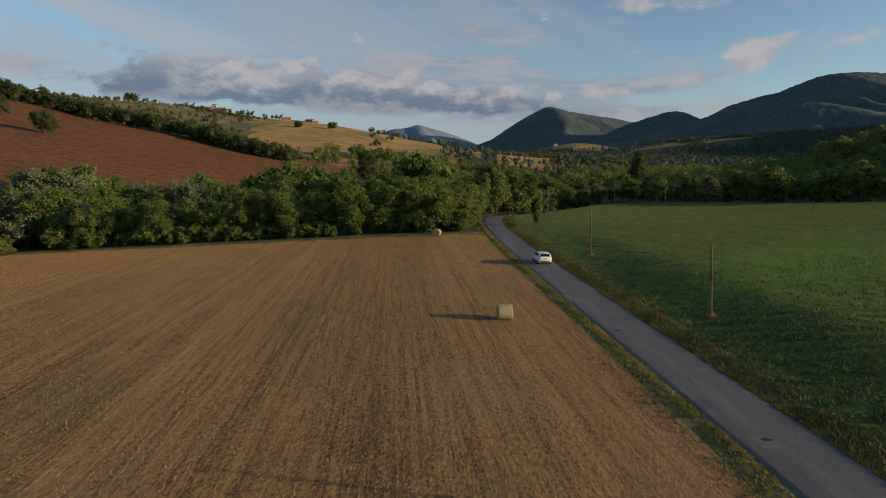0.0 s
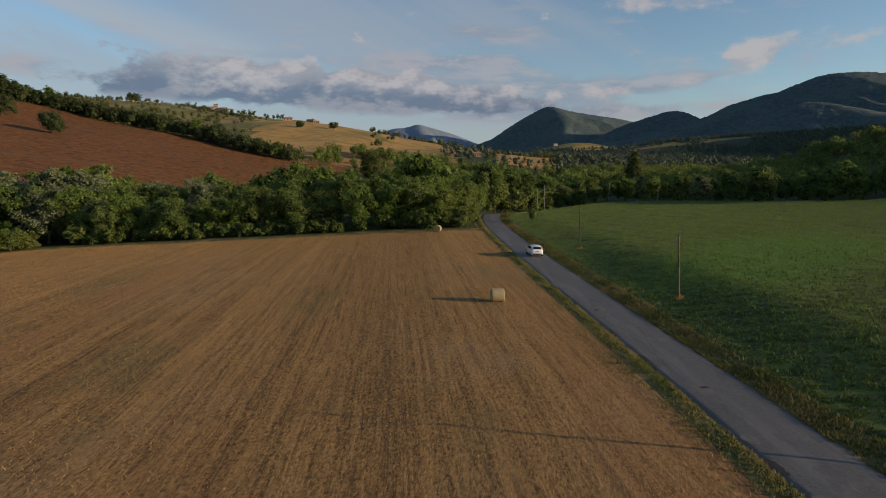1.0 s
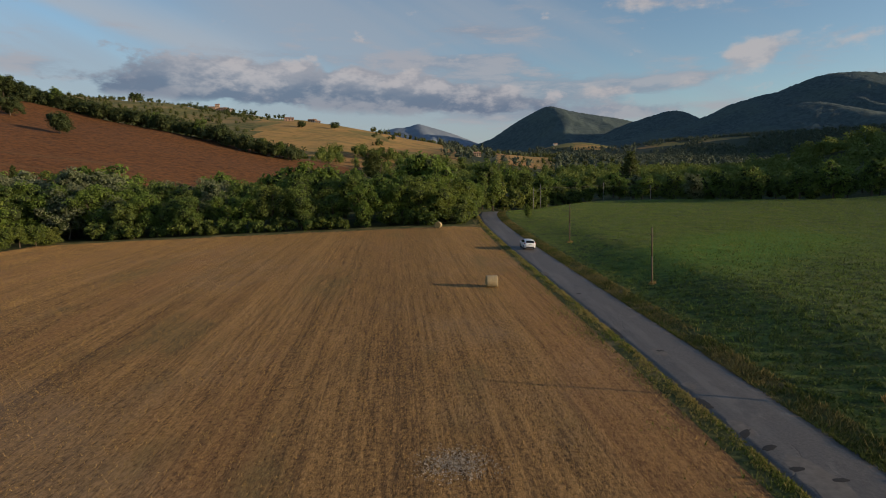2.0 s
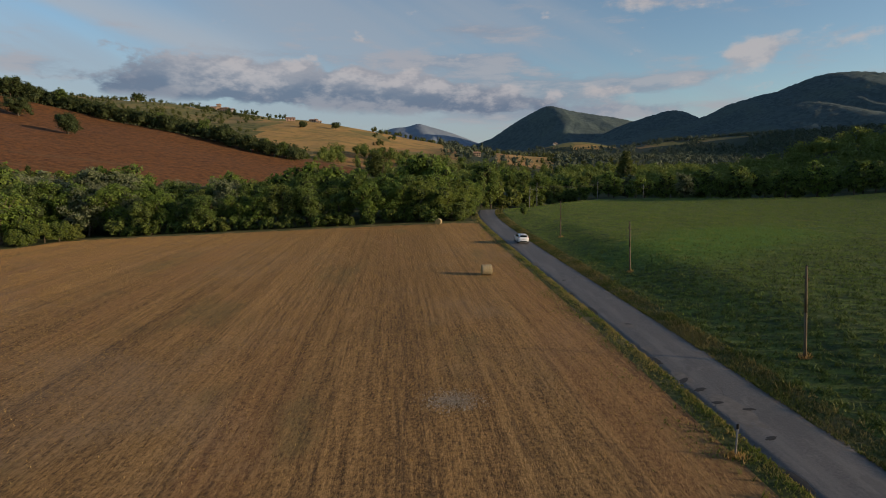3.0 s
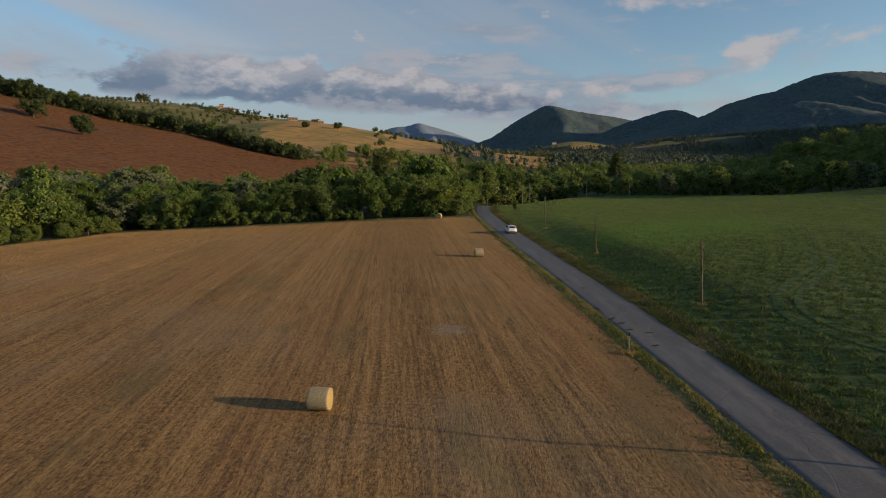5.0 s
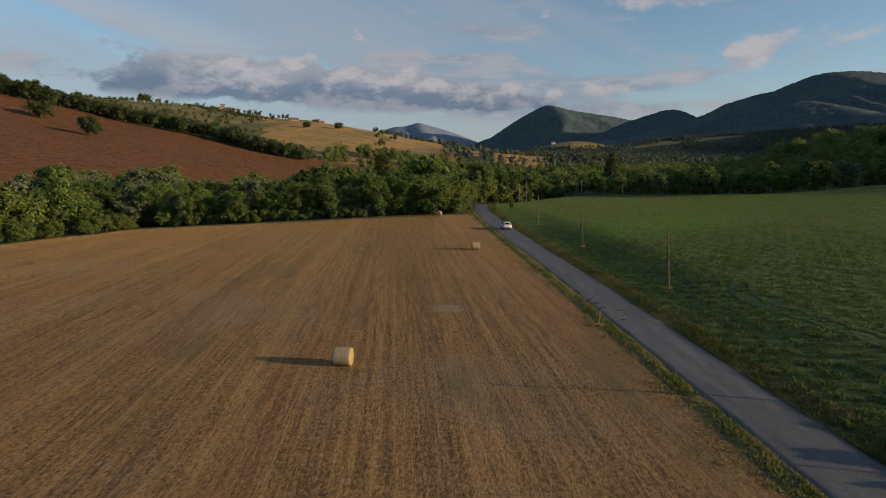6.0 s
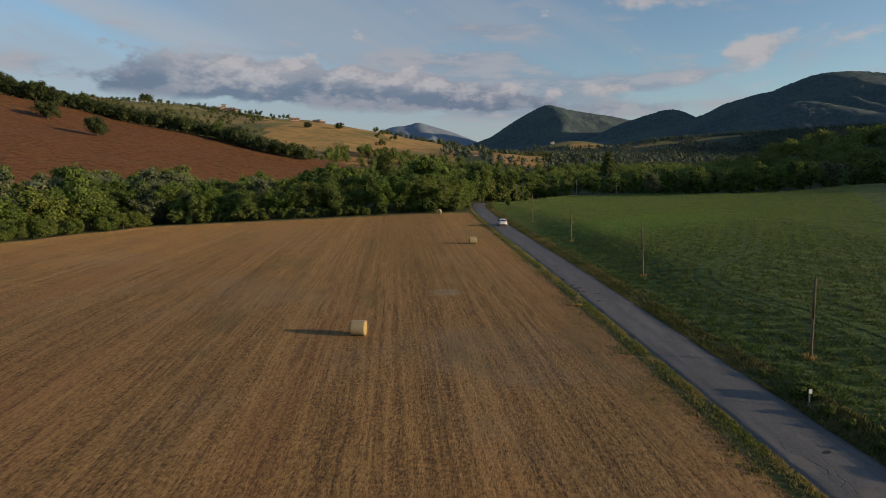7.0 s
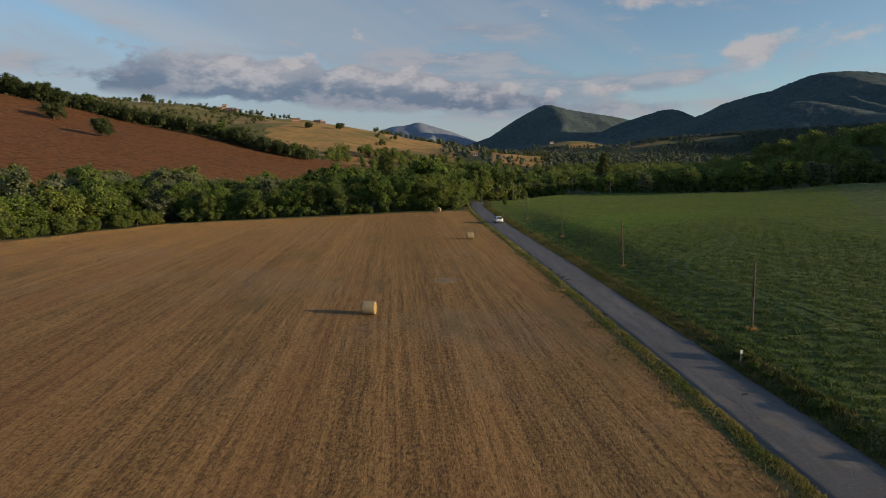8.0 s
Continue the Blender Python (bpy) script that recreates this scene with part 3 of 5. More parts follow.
tagged(ground, "brown stubble field, green meadow and rolling farmland", "ground", kind="structure")

rv = np.arange(-140, 215, 0.5)
ru = np.array([-2.26, -2.18, -1.6, -0.8, 0, 0.8, 1.6, 2.18, 2.26])
RU, RV = np.meshgrid(ru, rv, indexing="ij")
edge = np.where(RU < 0, 0.26 * waves(RV, RV * 0, 3.1, 11, 5) * ramp(-1.5, -2.2, RU), 0.22 * waves(RV, RV * 0, 4.3, 12, 4) * ramp(1.5, 2.2, RU))
RX = road_x(RV) + RU + edge
RZ = bed_z(np.clip(RV, -150, 190)) + 0.035 * (1 - (RU / 2.3) ** 2) + 0.012 * waves(RX, RV, 2.5, 13) - np.where(np.abs(RU) > 2.2, 0.12, 0)
road = new("road", raw_mesh("road", np.stack([RX, RV, RZ], -1).reshape(-1, 3), sheet(len(ru), len(rv)), [ASPHALT], None, True))
tagged(road, "narrow cracked grey asphalt country lane", "road", kind="structure")


def road_z(x, y):
    u = x - road_x(y)
    return float(bed_z(y) + 0.035 * (1 - (u / 2.3) ** 2))


# ---- mountains ----
def mountain(name, crest, slope, reach, material_, label, seed, ragged):
    """A wooded mountain: its front and back fall away from the crest line, cut by gullies."""
    crest = np.array(crest, float)
    steps = np.concatenate([[0], np.cumsum(np.hypot(*np.diff(crest[:, :2], axis=0).T))])
    s = np.arange(0, steps[-1], 12.0)
    c = [np.interp(s, steps, crest[:, i]) for i in range(3)]
    c[2] = np.convolve(np.pad(c[2], 2, mode="edge"), np.ones(5) / 5, mode="valid")
    away = np.concatenate([-np.linspace(1, 0, 46) ** 1.5 * reach, np.linspace(0.04, 1, 9) * reach * 0.6])
    S, A = np.meshgrid(s, away, indexing="ij")
    mx = np.repeat(c[0][:, None], len(away), 1) - A * 0.14 + 45 * waves(A, S * 0.25, 560, seed + 3, 2) * np.clip(np.abs(A) / 350, 0, 1)
    my = np.repeat(c[1][:, None], len(away), 1) + A
    d = np.abs(A)
    gully = waves(S, A * 0.35, 330, seed, 4) * np.clip(d / 380, 0, 1) ** 1.7 * 36
    mz = np.repeat(c[2][:, None], len(away), 1) - slope * (np.sqrt(d * d + 90 ** 2) - 90) * (1 + 0.25 * waves(S, A, 700, seed + 1, 2)) + gully
    rng = np.random.RandomState(seed)
    mz = mz + rng.uniform(-ragged, ragged, mz.shape)
    ob = new(name, raw_mesh(name, np.stack([mx, my, mz], -1).reshape(-1, 3), sheet(len(s), len(away)), [material_], None, True))
    return tagged(ob, label, "mountain", kind="structure")


def far_point(px, py, d):
    """A crest point d metres ahead, by its bearing and height as tangents from the first eye."""
    return ((px + 0.0096) * d, d, 13.5 + py * d)


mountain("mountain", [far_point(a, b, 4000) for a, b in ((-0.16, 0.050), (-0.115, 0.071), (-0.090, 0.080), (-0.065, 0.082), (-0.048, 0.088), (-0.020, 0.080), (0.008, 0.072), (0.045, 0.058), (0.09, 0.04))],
         0.35, 900, HAZED_ROCK, "distant mountain with a bare double summit, painted in blue-grey haze", 21, 2.0)
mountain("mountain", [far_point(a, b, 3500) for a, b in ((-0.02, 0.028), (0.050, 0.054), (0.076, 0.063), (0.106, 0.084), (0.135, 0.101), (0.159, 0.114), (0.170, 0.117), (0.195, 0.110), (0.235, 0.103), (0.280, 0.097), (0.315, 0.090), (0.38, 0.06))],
         0.42, 900, HAZED_WOODS, "dark wooded mountain with a sharp peak", 22, 3.0)
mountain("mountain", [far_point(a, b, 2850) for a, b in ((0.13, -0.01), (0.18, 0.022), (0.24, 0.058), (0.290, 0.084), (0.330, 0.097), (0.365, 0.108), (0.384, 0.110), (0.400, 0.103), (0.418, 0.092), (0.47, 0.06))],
         0.45, 560, HAZED_WOODS, "rounded dark wooded mountain", 23, 3.0)
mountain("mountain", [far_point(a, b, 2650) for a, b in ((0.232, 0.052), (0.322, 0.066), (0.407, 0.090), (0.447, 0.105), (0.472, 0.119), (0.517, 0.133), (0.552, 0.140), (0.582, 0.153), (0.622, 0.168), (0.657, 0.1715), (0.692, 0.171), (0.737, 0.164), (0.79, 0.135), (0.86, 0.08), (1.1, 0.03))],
         0.40, 900, HAZED_WOODS, "broad wooded mountain with a bare grassy summit", 24, 3.0)
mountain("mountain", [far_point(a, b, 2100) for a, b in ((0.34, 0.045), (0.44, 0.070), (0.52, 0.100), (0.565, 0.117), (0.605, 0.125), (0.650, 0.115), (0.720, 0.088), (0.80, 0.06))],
         0.36, 600, HAZED_WOODS, "low wooded foothill below the broad mountain", 25, 3.0)



def east_shade_range():
    """Unseen high range added to the east, keeping the valley floor in evening shade."""
    ys_ = np.arange(-2600, 3400, 60.0)
    top = np.interp(ys_, (-2600, -900, -300, 0, 500, 1100, 1600, 2200, 2800, 3400), (380, 500, 600, 660, 700, 700, 620, 540, 500, 450)) + 14 * waves(ys_, ys_ * 0, 700, 26, 3)
    across = np.linspace(-1500, 1500, 41)
    MY, MA = np.meshgrid(ys_, across, indexing="ij")
    mz = np.repeat(top[:, None], len(across), 1) - 0.52 * (np.sqrt(MA ** 2 + 120 ** 2) - 120) + 30 * waves(MY, MA * 0.4, 420, 27, 3) * np.clip(np.abs(MA) / 500, 0, 1)
    ob = new("mountain", raw_mesh("mountain", np.stack([3700 + MA, MY, mz], -1).reshape(-1, 3), sheet(len(ys_), len(across)), [HAZED_WOODS], None, True))
    return tagged(ob, "unseen high wooded range added to shade the valley", "mountain", kind="structure")


east_shade_range()

# ---- trees ----
def ball(rng, rings=5, sides=7, rough=0.2):
    """A lumpy low ball: vertices and quads-as-triangles."""
    v = [(0, 0, 1)]
    for i in range(1, rings):
        a = math.pi * i / rings
        for j in range(sides):
            b = 6.2832 * (j + 0.5 * (i % 2)) / sides
            v.append((math.sin(a) * math.cos(b), math.sin(a) * math.sin(b), math.cos(a)))
    v.append((0, 0, -1))
    v = np.array(v) * (1 + rng.uniform(-rough, rough, (len(v), 1)))
    f = [(0, 1 + j, 1 + (j + 1) % sides) for j in range(sides)]
    for i in range(rings - 2):
        for j in range(sides):
            a, b = 1 + i * sides + j, 1 + i * sides + (j + 1) % sides
            f += [(a, a + sides, b + sides), (a, b + sides, b)]
    last, base = len(v) - 1, 1 + (rings - 2) * sides
    f += [(last, base + (j + 1) % sides, base + j) for j in range(sides)]
    return v, np.array(f)


def leaf_cards(rng, lobes, count, size, droop=0.0):
    """Small bent leaf sprays over the outsides of the lobes (centre, radii)."""
    weight = np.array([r[0] * r[1] + r[0] * r[2] for _, r in lobes])
    pick = rng.choice(len(lobes), count, p=weight / weight.sum())
    cen, rad = np.array([c for c, _ in lobes])[pick], np.array([r for _, r in lobes])[pick]
    d = rng.normal(size=(count, 3))
    d[:, 2] += 0.30
    d /= np.linalg.norm(d, axis=1, keepdims=True)
    p = cen + d * rad * rng.uniform(0.70, 1.30, (count, 1))
    nrm = d + rng.normal(size=(count, 3)) * 0.75
    nrm[:, 2] += 0.2
    nrm /= np.linalg.norm(nrm, axis=1, keepdims=True)
    a = np.cross(nrm, rng.normal(size=(count, 3)))
    a /= np.linalg.norm(a, axis=1, keepdims=True)
    b = np.cross(nrm, a)
    s = size * rng.uniform(0.55, 1.35, (count, 1))
    tip = p + b * s - np.array([0, 0, 1]) * s * droop
    return np.stack([p - b * s + a * s * 0.5, p - b * s * 0.6 - a * s * 0.6 + nrm * s * 0.15, tip + a * s * rng.uniform(-0.4, 0.4, (count, 1))], 1).reshape(-1, 3), np.arange(count * 3).reshape(-1, 3)


def crown_lobes(rng, shape, n):
    """Lobes of a crown of height 1, standing from 0 to 1: boughs first, then small leaf clumps round each bough."""
    out = []
    if shape == "spire":
        for i in range(n):
            h = (i + 0.5) / n * 0.86 + 0.08
            wide, r = 0.13 * (1 - h) + 0.015, 0.045 + 0.09 * (1 - h) ** 0.8
            a, k = i * 2.4 + rng.uniform(-0.6, 0.6), rng.uniform(0.2, 1.0)
            out.append(((math.cos(a) * k * wide, math.sin(a) * k * wide, h), (r, r * rng.uniform(0.85, 1.15), r * rng.uniform(1.1, 1.5))))
        return out
    boughs, spread_, size_, small = {"round": (8, 0.25, (0.13, 0.21), (0.050, 0.095)), "dome": (14, 0.31, (0.17, 0.23), (0.055, 0.10)), "mound": (6, 0.42, (0.20, 0.30), (0.09, 0.16))}[shape]
    for i in range(boughs):
        h = 0.16 + 0.66 * (i + rng.uniform(0.1, 0.9)) / boughs
        if shape != "round":
            h *= 0.86
        wide = spread_ * math.sin(math.pi * min(1, 0.30 + 0.62 * h)) ** 0.8 * rng.uniform(0.55, 1.15)
        a = i * 2.4 + rng.uniform(-0.7, 0.7)
        c, br = Vector((math.cos(a) * wide, math.sin(a) * wide, h)), rng.uniform(*size_)
        out.append((tuple(c), (br * 0.8, br * 0.8, br * 0.75)))
        for _ in range(max(2, n // boughs)):
            d = Vector(rng.normal(size=3)) + Vector((0, 0, 0.35))
            p = c + d.normalized() * br * rng.uniform(0.75, 1.20)
            r = rng.uniform(*small)
            if p.z > 0.03:
                out.append((tuple(p), (r, r * rng.uniform(0.85, 1.15), r * rng.uniform(0.7, 1.0))))
    return out


def trunk_mesh(rng, height, thick, limbs):
    """A tapered trunk with limbs that fork into the crown."""
    verts, faces = [], []

    def limb(p, q, r0, r1):
        d = (Vector(q) - Vector(p)).normalized()
        side = d.orthogonal().normalized()
        other = d.cross(side)
        k = len(verts)
        bend = Vector((rng.uniform(-1, 1), rng.uniform(-1, 1), 0)) * (Vector(q) - Vector(p)).length * 0.06
        for t in (0, 0.5, 1):
            c = Vector(p).lerp(Vector(q), t) + (bend if t == 0.5 else Vector())
            r = r0 + (r1 - r0) * t
            for j in range(6):
                a = j * math.pi / 3
                verts.append(c + side * math.cos(a) * r + other * math.sin(a) * r)
        for i in (0, 1):
            for j in range(6):
                a, b = k + i * 6 + j, k + i * 6 + (j + 1) % 6
                faces.append((a, b, b + 6, a + 6))

    fork = height * 0.36
    limb((0, 0, -0.5), (rng.uniform(-.1, .1), rng.uniform(-.1, .1), fork), thick * 1.25, thick * 0.8)
    for i in range(limbs):
        a = i * 6.28 / limbs + rng.uniform(-0.4, 0.4)
        r = height * rng.uniform(0.12, 0.24)
        limb((0, 0, fork * rng.uniform(0.7, 1.0)), (math.cos(a) * r, math.sin(a) * r, height * rng.uniform(0.6, 0.82)), thick * 0.55, thick * 0.12)
    limb((0, 0, fork * 0.95), (0, 0, height * 0.85), thick * 0.7, thick * 0.1)
    return raw_mesh("trunk", [tuple(v) for v in verts], faces, [BARK], None, True)


def crown_mesh(rng, shape, leaf, height, cards, size, lobes_n, low=0.0):
    """A crown of many leaf sprays round added inner clumps, coloured dark as its shade."""
    lobes = [((c[0] * height, c[1] * height, low + c[2] * (height - low)), tuple(k * height for k in r)) for c, r in crown_lobes(rng, shape, lobes_n)]
    verts, faces = leaf_cards(rng, lobes, cards, size)
    index = [np.zeros(len(faces))]
    all_v, all_f = [verts], [faces]
    n = len(verts)
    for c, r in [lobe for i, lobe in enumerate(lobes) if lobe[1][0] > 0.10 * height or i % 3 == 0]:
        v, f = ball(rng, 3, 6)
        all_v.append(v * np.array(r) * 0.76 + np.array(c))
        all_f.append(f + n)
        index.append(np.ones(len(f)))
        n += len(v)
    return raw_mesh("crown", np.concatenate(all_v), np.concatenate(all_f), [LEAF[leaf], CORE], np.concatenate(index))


TREE_KINDS = {
    "oak": ("round", "oak", "dark green oak with dense rounded crown", 64),
    "ash": ("round", "ash", "fresh green broadleaf tree with loose crown", 58),
    "willow": ("round", "willow", "pale grey-green willow with billowing crown", 72),
    "poplar": ("spire", "poplar", "tall narrow dark green poplar", 26),
    "field oak": ("dome", "holm", "broad dark green oak with low crown", 80),
    "shrub": ("mound", "oak", "dense dark green shrub", 30),
    "bush": ("mound", "bush", "low yellow-green leafy bush", 30),
}
models = {}


def tree_model(kind, near, i):
    """The shared meshes of one tree model, 10 m high (bushes 4 m)."""
    key = (kind, near, i)
    if key not in models:
        rng = np.random.RandomState(hash_of(kind) + 17 * i + (500 if near else 0))
        shape, leaf, label, lobes_n = TREE_KINDS[kind]
        height = 4.0 if kind in ("bush", "shrub") else 10.0
        cards, size = {2: (7200, 0.182), 1: (2300, 0.31), 0: (900, 0.60)}[near]
        if kind in ("bush", "shrub"):
            cards, size = int(cards * 0.6), size * 0.8
        crown = crown_mesh(rng, shape, leaf, height, cards, size, lobes_n, 0.2 if kind in ("bush", "shrub") else height * 0.06)
        trunk = trunk_mesh(rng, height * (0.7 if kind in ("bush", "shrub") else 1), height * 0.022, 5)
        models[key] = (trunk, crown, label, height)
    return models[key]


def hash_of(word):
    return sum(ord(c) * (i + 3) for i, c in enumerate(word)) % 9973


planted = []


def plant(kind, x, y, height, near, turn, where, group, wide=1.0):
    trunk, crown, label, full = tree_model(kind, near, int(turn * 7) % 4)
    s = height / full
    t = thing("bush" if kind in ("bush", "shrub") else "tree", label + " " + where, "bush" if kind in ("bush", "shrub") else "tree",
              Matrix.Translation((x, y, z_at(x, y) - 0.1)) @ Matrix.Rotation(turn, 4, "Z") @ Matrix.Diagonal((s * wide, s * wide, s, 1)), group)
    part("trunk", trunk, t, "brown bark trunk and limbs")
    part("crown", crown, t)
    planted.append((x, y))
    return t


rng = np.random.RandomState(5)
kinds_mix = ("oak", "ash", "oak", "ash", "willow", "oak", "ash", "poplar")


def row_of_trees(x0, x1, line, step, heights, near, where, group, mix=kinds_mix, jitter=1.5):
    """Trees along a line y = line(x)."""
    x = x0
    while x < x1:
        h = rng.uniform(*heights)
        plant(mix[rng.randint(len(mix))], x + rng.uniform(-jitter, jitter), line(x) + rng.uniform(-jitter, jitter), h, near, rng.uniform(0, 6.28), where, group, rng.uniform(0.9, 1.25))
        x += step * rng.uniform(0.75, 1.3)


WOOD_EDGE = "at the stubble edge"
EDGE, WOOD = "trees along the stubble field", "trees of the wood"
row_of_trees(-68, 3, lambda x: 113.5, 5.0, (7.5, 10.5), 2, WOOD_EDGE, EDGE, ("oak", "ash", "oak", "ash", "ash"))
row_of_trees(-104, -68, lambda x: 119 + (x + 70) * 0.2, 5.0, (9.5, 13.5), 2, WOOD_EDGE, EDGE, ("ash", "willow", "oak", "oak"))
row_of_trees(-72, 4, lambda x: 111.0, 3.6, (2.0, 4.2), 1, WOOD_EDGE, "shrubs along the stubble field", ("shrub", "shrub", "bush"), 0.8)
row_of_trees(-112, -72, lambda x: 126, 6.5, (13, 17), 2, "in the wood behind", WOOD, ("willow", "willow", "ash"))
row_of_trees(-72, -38, lambda x: 124, 6.0, (8.5, 12), 2, "in the wood behind", WOOD, ("oak", "ash", "oak", "ash", "willow"))
row_of_trees(-38, 4, lambda x: 123, 6.0, (9.5, 12.5), 2, "in the wood behind", WOOD, ("oak", "ash", "ash", "oak", "poplar"))
row_of_trees(-120, -76, lambda x: 140, 7.0, (13, 17.5), 1, "in the wood behind", WOOD, ("willow", "ash", "oak"))
row_of_trees(-76, -40, lambda x: 138, 7.0, (8.5, 11.0), 1, "in the wood behind", WOOD, ("oak", "ash", "ash"))
row_of_trees(-40, 5, lambda x: 137, 7.0, (11, 16.0), 1, "in the wood behind", WOOD, ("oak", "ash", "poplar", "ash", "oak"))
row_of_trees(-130, 8, lambda x: 158, 8.5, (9, 14.0), 1, "in the wood behind", WOOD)
row_of_trees(-140, 22, lambda x: 186, 10.0, (9, 14.0), 1, "in the wood behind", WOOD)
for i in range(24):
    y = 42 + i * 2.8
    plant("bush" if i % 3 else "ash", float(field_side(y)) - rng.uniform(2.5, 6), y, rng.uniform(3.0, 5.2), 2, rng.uniform(0, 6.28), "beside the stubble field", "bushes beside the stubble field", 1.1)
    if i % 2:
        plant("ash" if i % 4 else "oak", float(field_side(y)) - rng.uniform(10, 18), y, rng.uniform(9, 13), 1, rng.uniform(0, 6.28), "beside the stubble field", "trees beside the stubble field", 1.2)
row_of_trees(20, 66, lambda x: 197 + (x - 24) * 0.15, 5.5, (7.5, 10.5), 2, "behind the meadow", "trees behind the meadow", ("ash", "ash", "ash", "oak"))
row_of_trees(24, 96, lambda x: 216 + (x - 24) * 0.15, 7.0, (9, 12), 1, "behind the meadow", "trees behind the meadow", ("ash", "oak", "willow"))
row_of_trees(3, 7.2, lambda x: 112 + (x - 3) * 3.0, 1.3, (3.5, 7.5), 2, "beside the lane", "trees beside the lane", ("ash", "shrub", "ash", "bush"), 0.5)
row_of_trees(2, 8.5, lambda x: 128 + (x - 3) * 2.0, 2.0, (6, 9.5), 2, "beside the lane", "trees beside the lane", ("ash", "poplar", "ash"), 0.8)
row_of_trees(6, 30, lambda x: 150 + (x - 6) * 0.9, 3.5, (5.5, 9.0), 1, "behind the bend", "trees behind the bend", ("ash", "oak", "bush", "ash"), 1.0)
row_of_trees(-185, -104, lambda x: 120 + (x + 104) * 0.35, 7.0, (13, 17), 1, "in the wood behind", WOOD, ("ash", "oak", "willow"), 3)
row_of_trees(-190, -112, lambda x: 140 + (x + 104) * 0.3, 8.0, (14, 18), 1, "in the wood behind", WOOD, ("ash", "oak", "oak"), 3)
plant("poplar", -21.8, 179, 17.5, 2, 0.4, "standing out of the wood", "", 1.7)
plant("poplar", 92, 276, 22, 1, 1.0, "above the wood", "", 1.3)
plant("ash", 19.3, 117, 3.0, 1, 0.6, "alone in the meadow", "", 0.8)
plant("ash", 68.6, 188, 8.5, 2, 2.0, "on the meadow crest", "", 1.2)

# the dark wood on the slope to the east
for i in range(4):
    row_of_trees(74 + i * 8, 250, lambda x: float(meadow_end(x)) + 11 + i * 15, 7.5 + i * 0.8, (8, 11.5), 1, "in the dark wood", "trees of the dark wood", ("oak", "oak", "ash", "oak", "willow"), 3.0)

# single oaks and the hedge on the brown hill
plant("field oak", -222.5, 339, 15, 2, 0.3, "on the ploughed hillside", "oaks on the ploughed hillside", 1.1)
plant("field oak", -277, 376, 15.5, 2, 2.3, "on the ploughed hillside", "oaks on the ploughed hillside", 1.15)
for hx_, hh in ((-318, 15), (-332, 18), (-347, 17), (-362, 19), (-380, 18), (-398, 17), (-415, 18)):
    plant("field oak", hx_, 452 + rng.uniform(-4, 4), hh, 1, rng.uniform(0, 6.28), "in the hillside hedge", "hedge trees", 1.2)
plant("field oak", -258, 448, 15, 1, 4.3, "on the ploughed hillside", "oaks on the ploughed hillside", 1.15)
row_of_trees(-420, -110, lambda x: 454 - 30 * math.exp(-((x + 112) / 70) ** 2), 9.5, (11, 17), 1, "in the hillside hedge", "hedge trees", ("field oak", "field oak", "oak"), 3)


# ---- far woods, too many to count ----
def far_woods(name, label, spots, rng, cards, size, leaf="oak"):
    """Many small trees as one mesh; spots are (x, y, height)."""
    all_v, all_f, n = [], [], 0
    spots = np.asarray(spots, float)
    for (x, y, h), z in zip(spots, land_z(spots[:, 0], spots[:, 1])):
        base = np.array((x, y, z))
        lobes = [((0, 0, h * 0.42), (h * 0.34, h * 0.34, h * 0.38))] + [((rng.uniform(-0.28, 0.28) * h, rng.uniform(-0.28, 0.28) * h, h * rng.uniform(0.22, 0.80)), (h * k, h * k, h * k * 0.9)) for k in rng.uniform(0.14, 0.25, 5)]
        v, f = leaf_cards(rng, lobes, cards, size * h / 10)
        all_v.append(v + base)
        all_f.append(f + n)
        n += len(v)
        for c, r in lobes[:2]:
            bv, bf = ball(rng, 3, 5)
            all_v.append(bv * np.array(r) * 0.70 + np.array(c) + base)
            all_f.append(bf + n)
            n += len(bv)
    ob = new(name, raw_mesh(name, np.concatenate(all_v), np.concatenate(all_f), [LEAF[leaf]]))
    return tagged(ob, label, "woods", kind="stuff")


def scatter(count, x0, x1, y0, y1, keep, heights, rng):
    """count spots (x, y, height), kept where keep(x, y) is likely."""
    x, y = rng.uniform(x0, x1, count * 12), rng.uniform(y0, y1, count * 12)
    ok = rng.uniform(0, 1, len(x)) < keep(x, y)
    x, y = x[ok][:count], y[ok][:count]
    return np.stack([x, y, rng.uniform(*heights, len(x))], -1)


rng = np.random.RandomState(9)


def valley_keep(x, y):
    """How thickly the woods stand on the valley floor."""
    b = x / y
    thick = np.where(waves(x, y, 190, 31, 2) > -0.75, 0.9, 0.1)
    thick = np.where((b > 0.06) & (b < 0.20) & (y > 390) & (y < 640), 0.22, thick)
    bare = (brown_hill(x, y) > near_z(x, y) + 1) & (y < 450) & (x < -60)
    bare |= (b > 0.9) | (np.hypot(x - 440, y - 1880) < 110) | ((b > 0.09) & (b < 0.20) & (y > 640) & (y < 800)) | ((b > 0.33) & (b < 0.52) & (y > 1430) & (y < 1720) & (waves(x, y, 260, 37, 2) > 0.0))
    return np.where(bare, 0, thick)


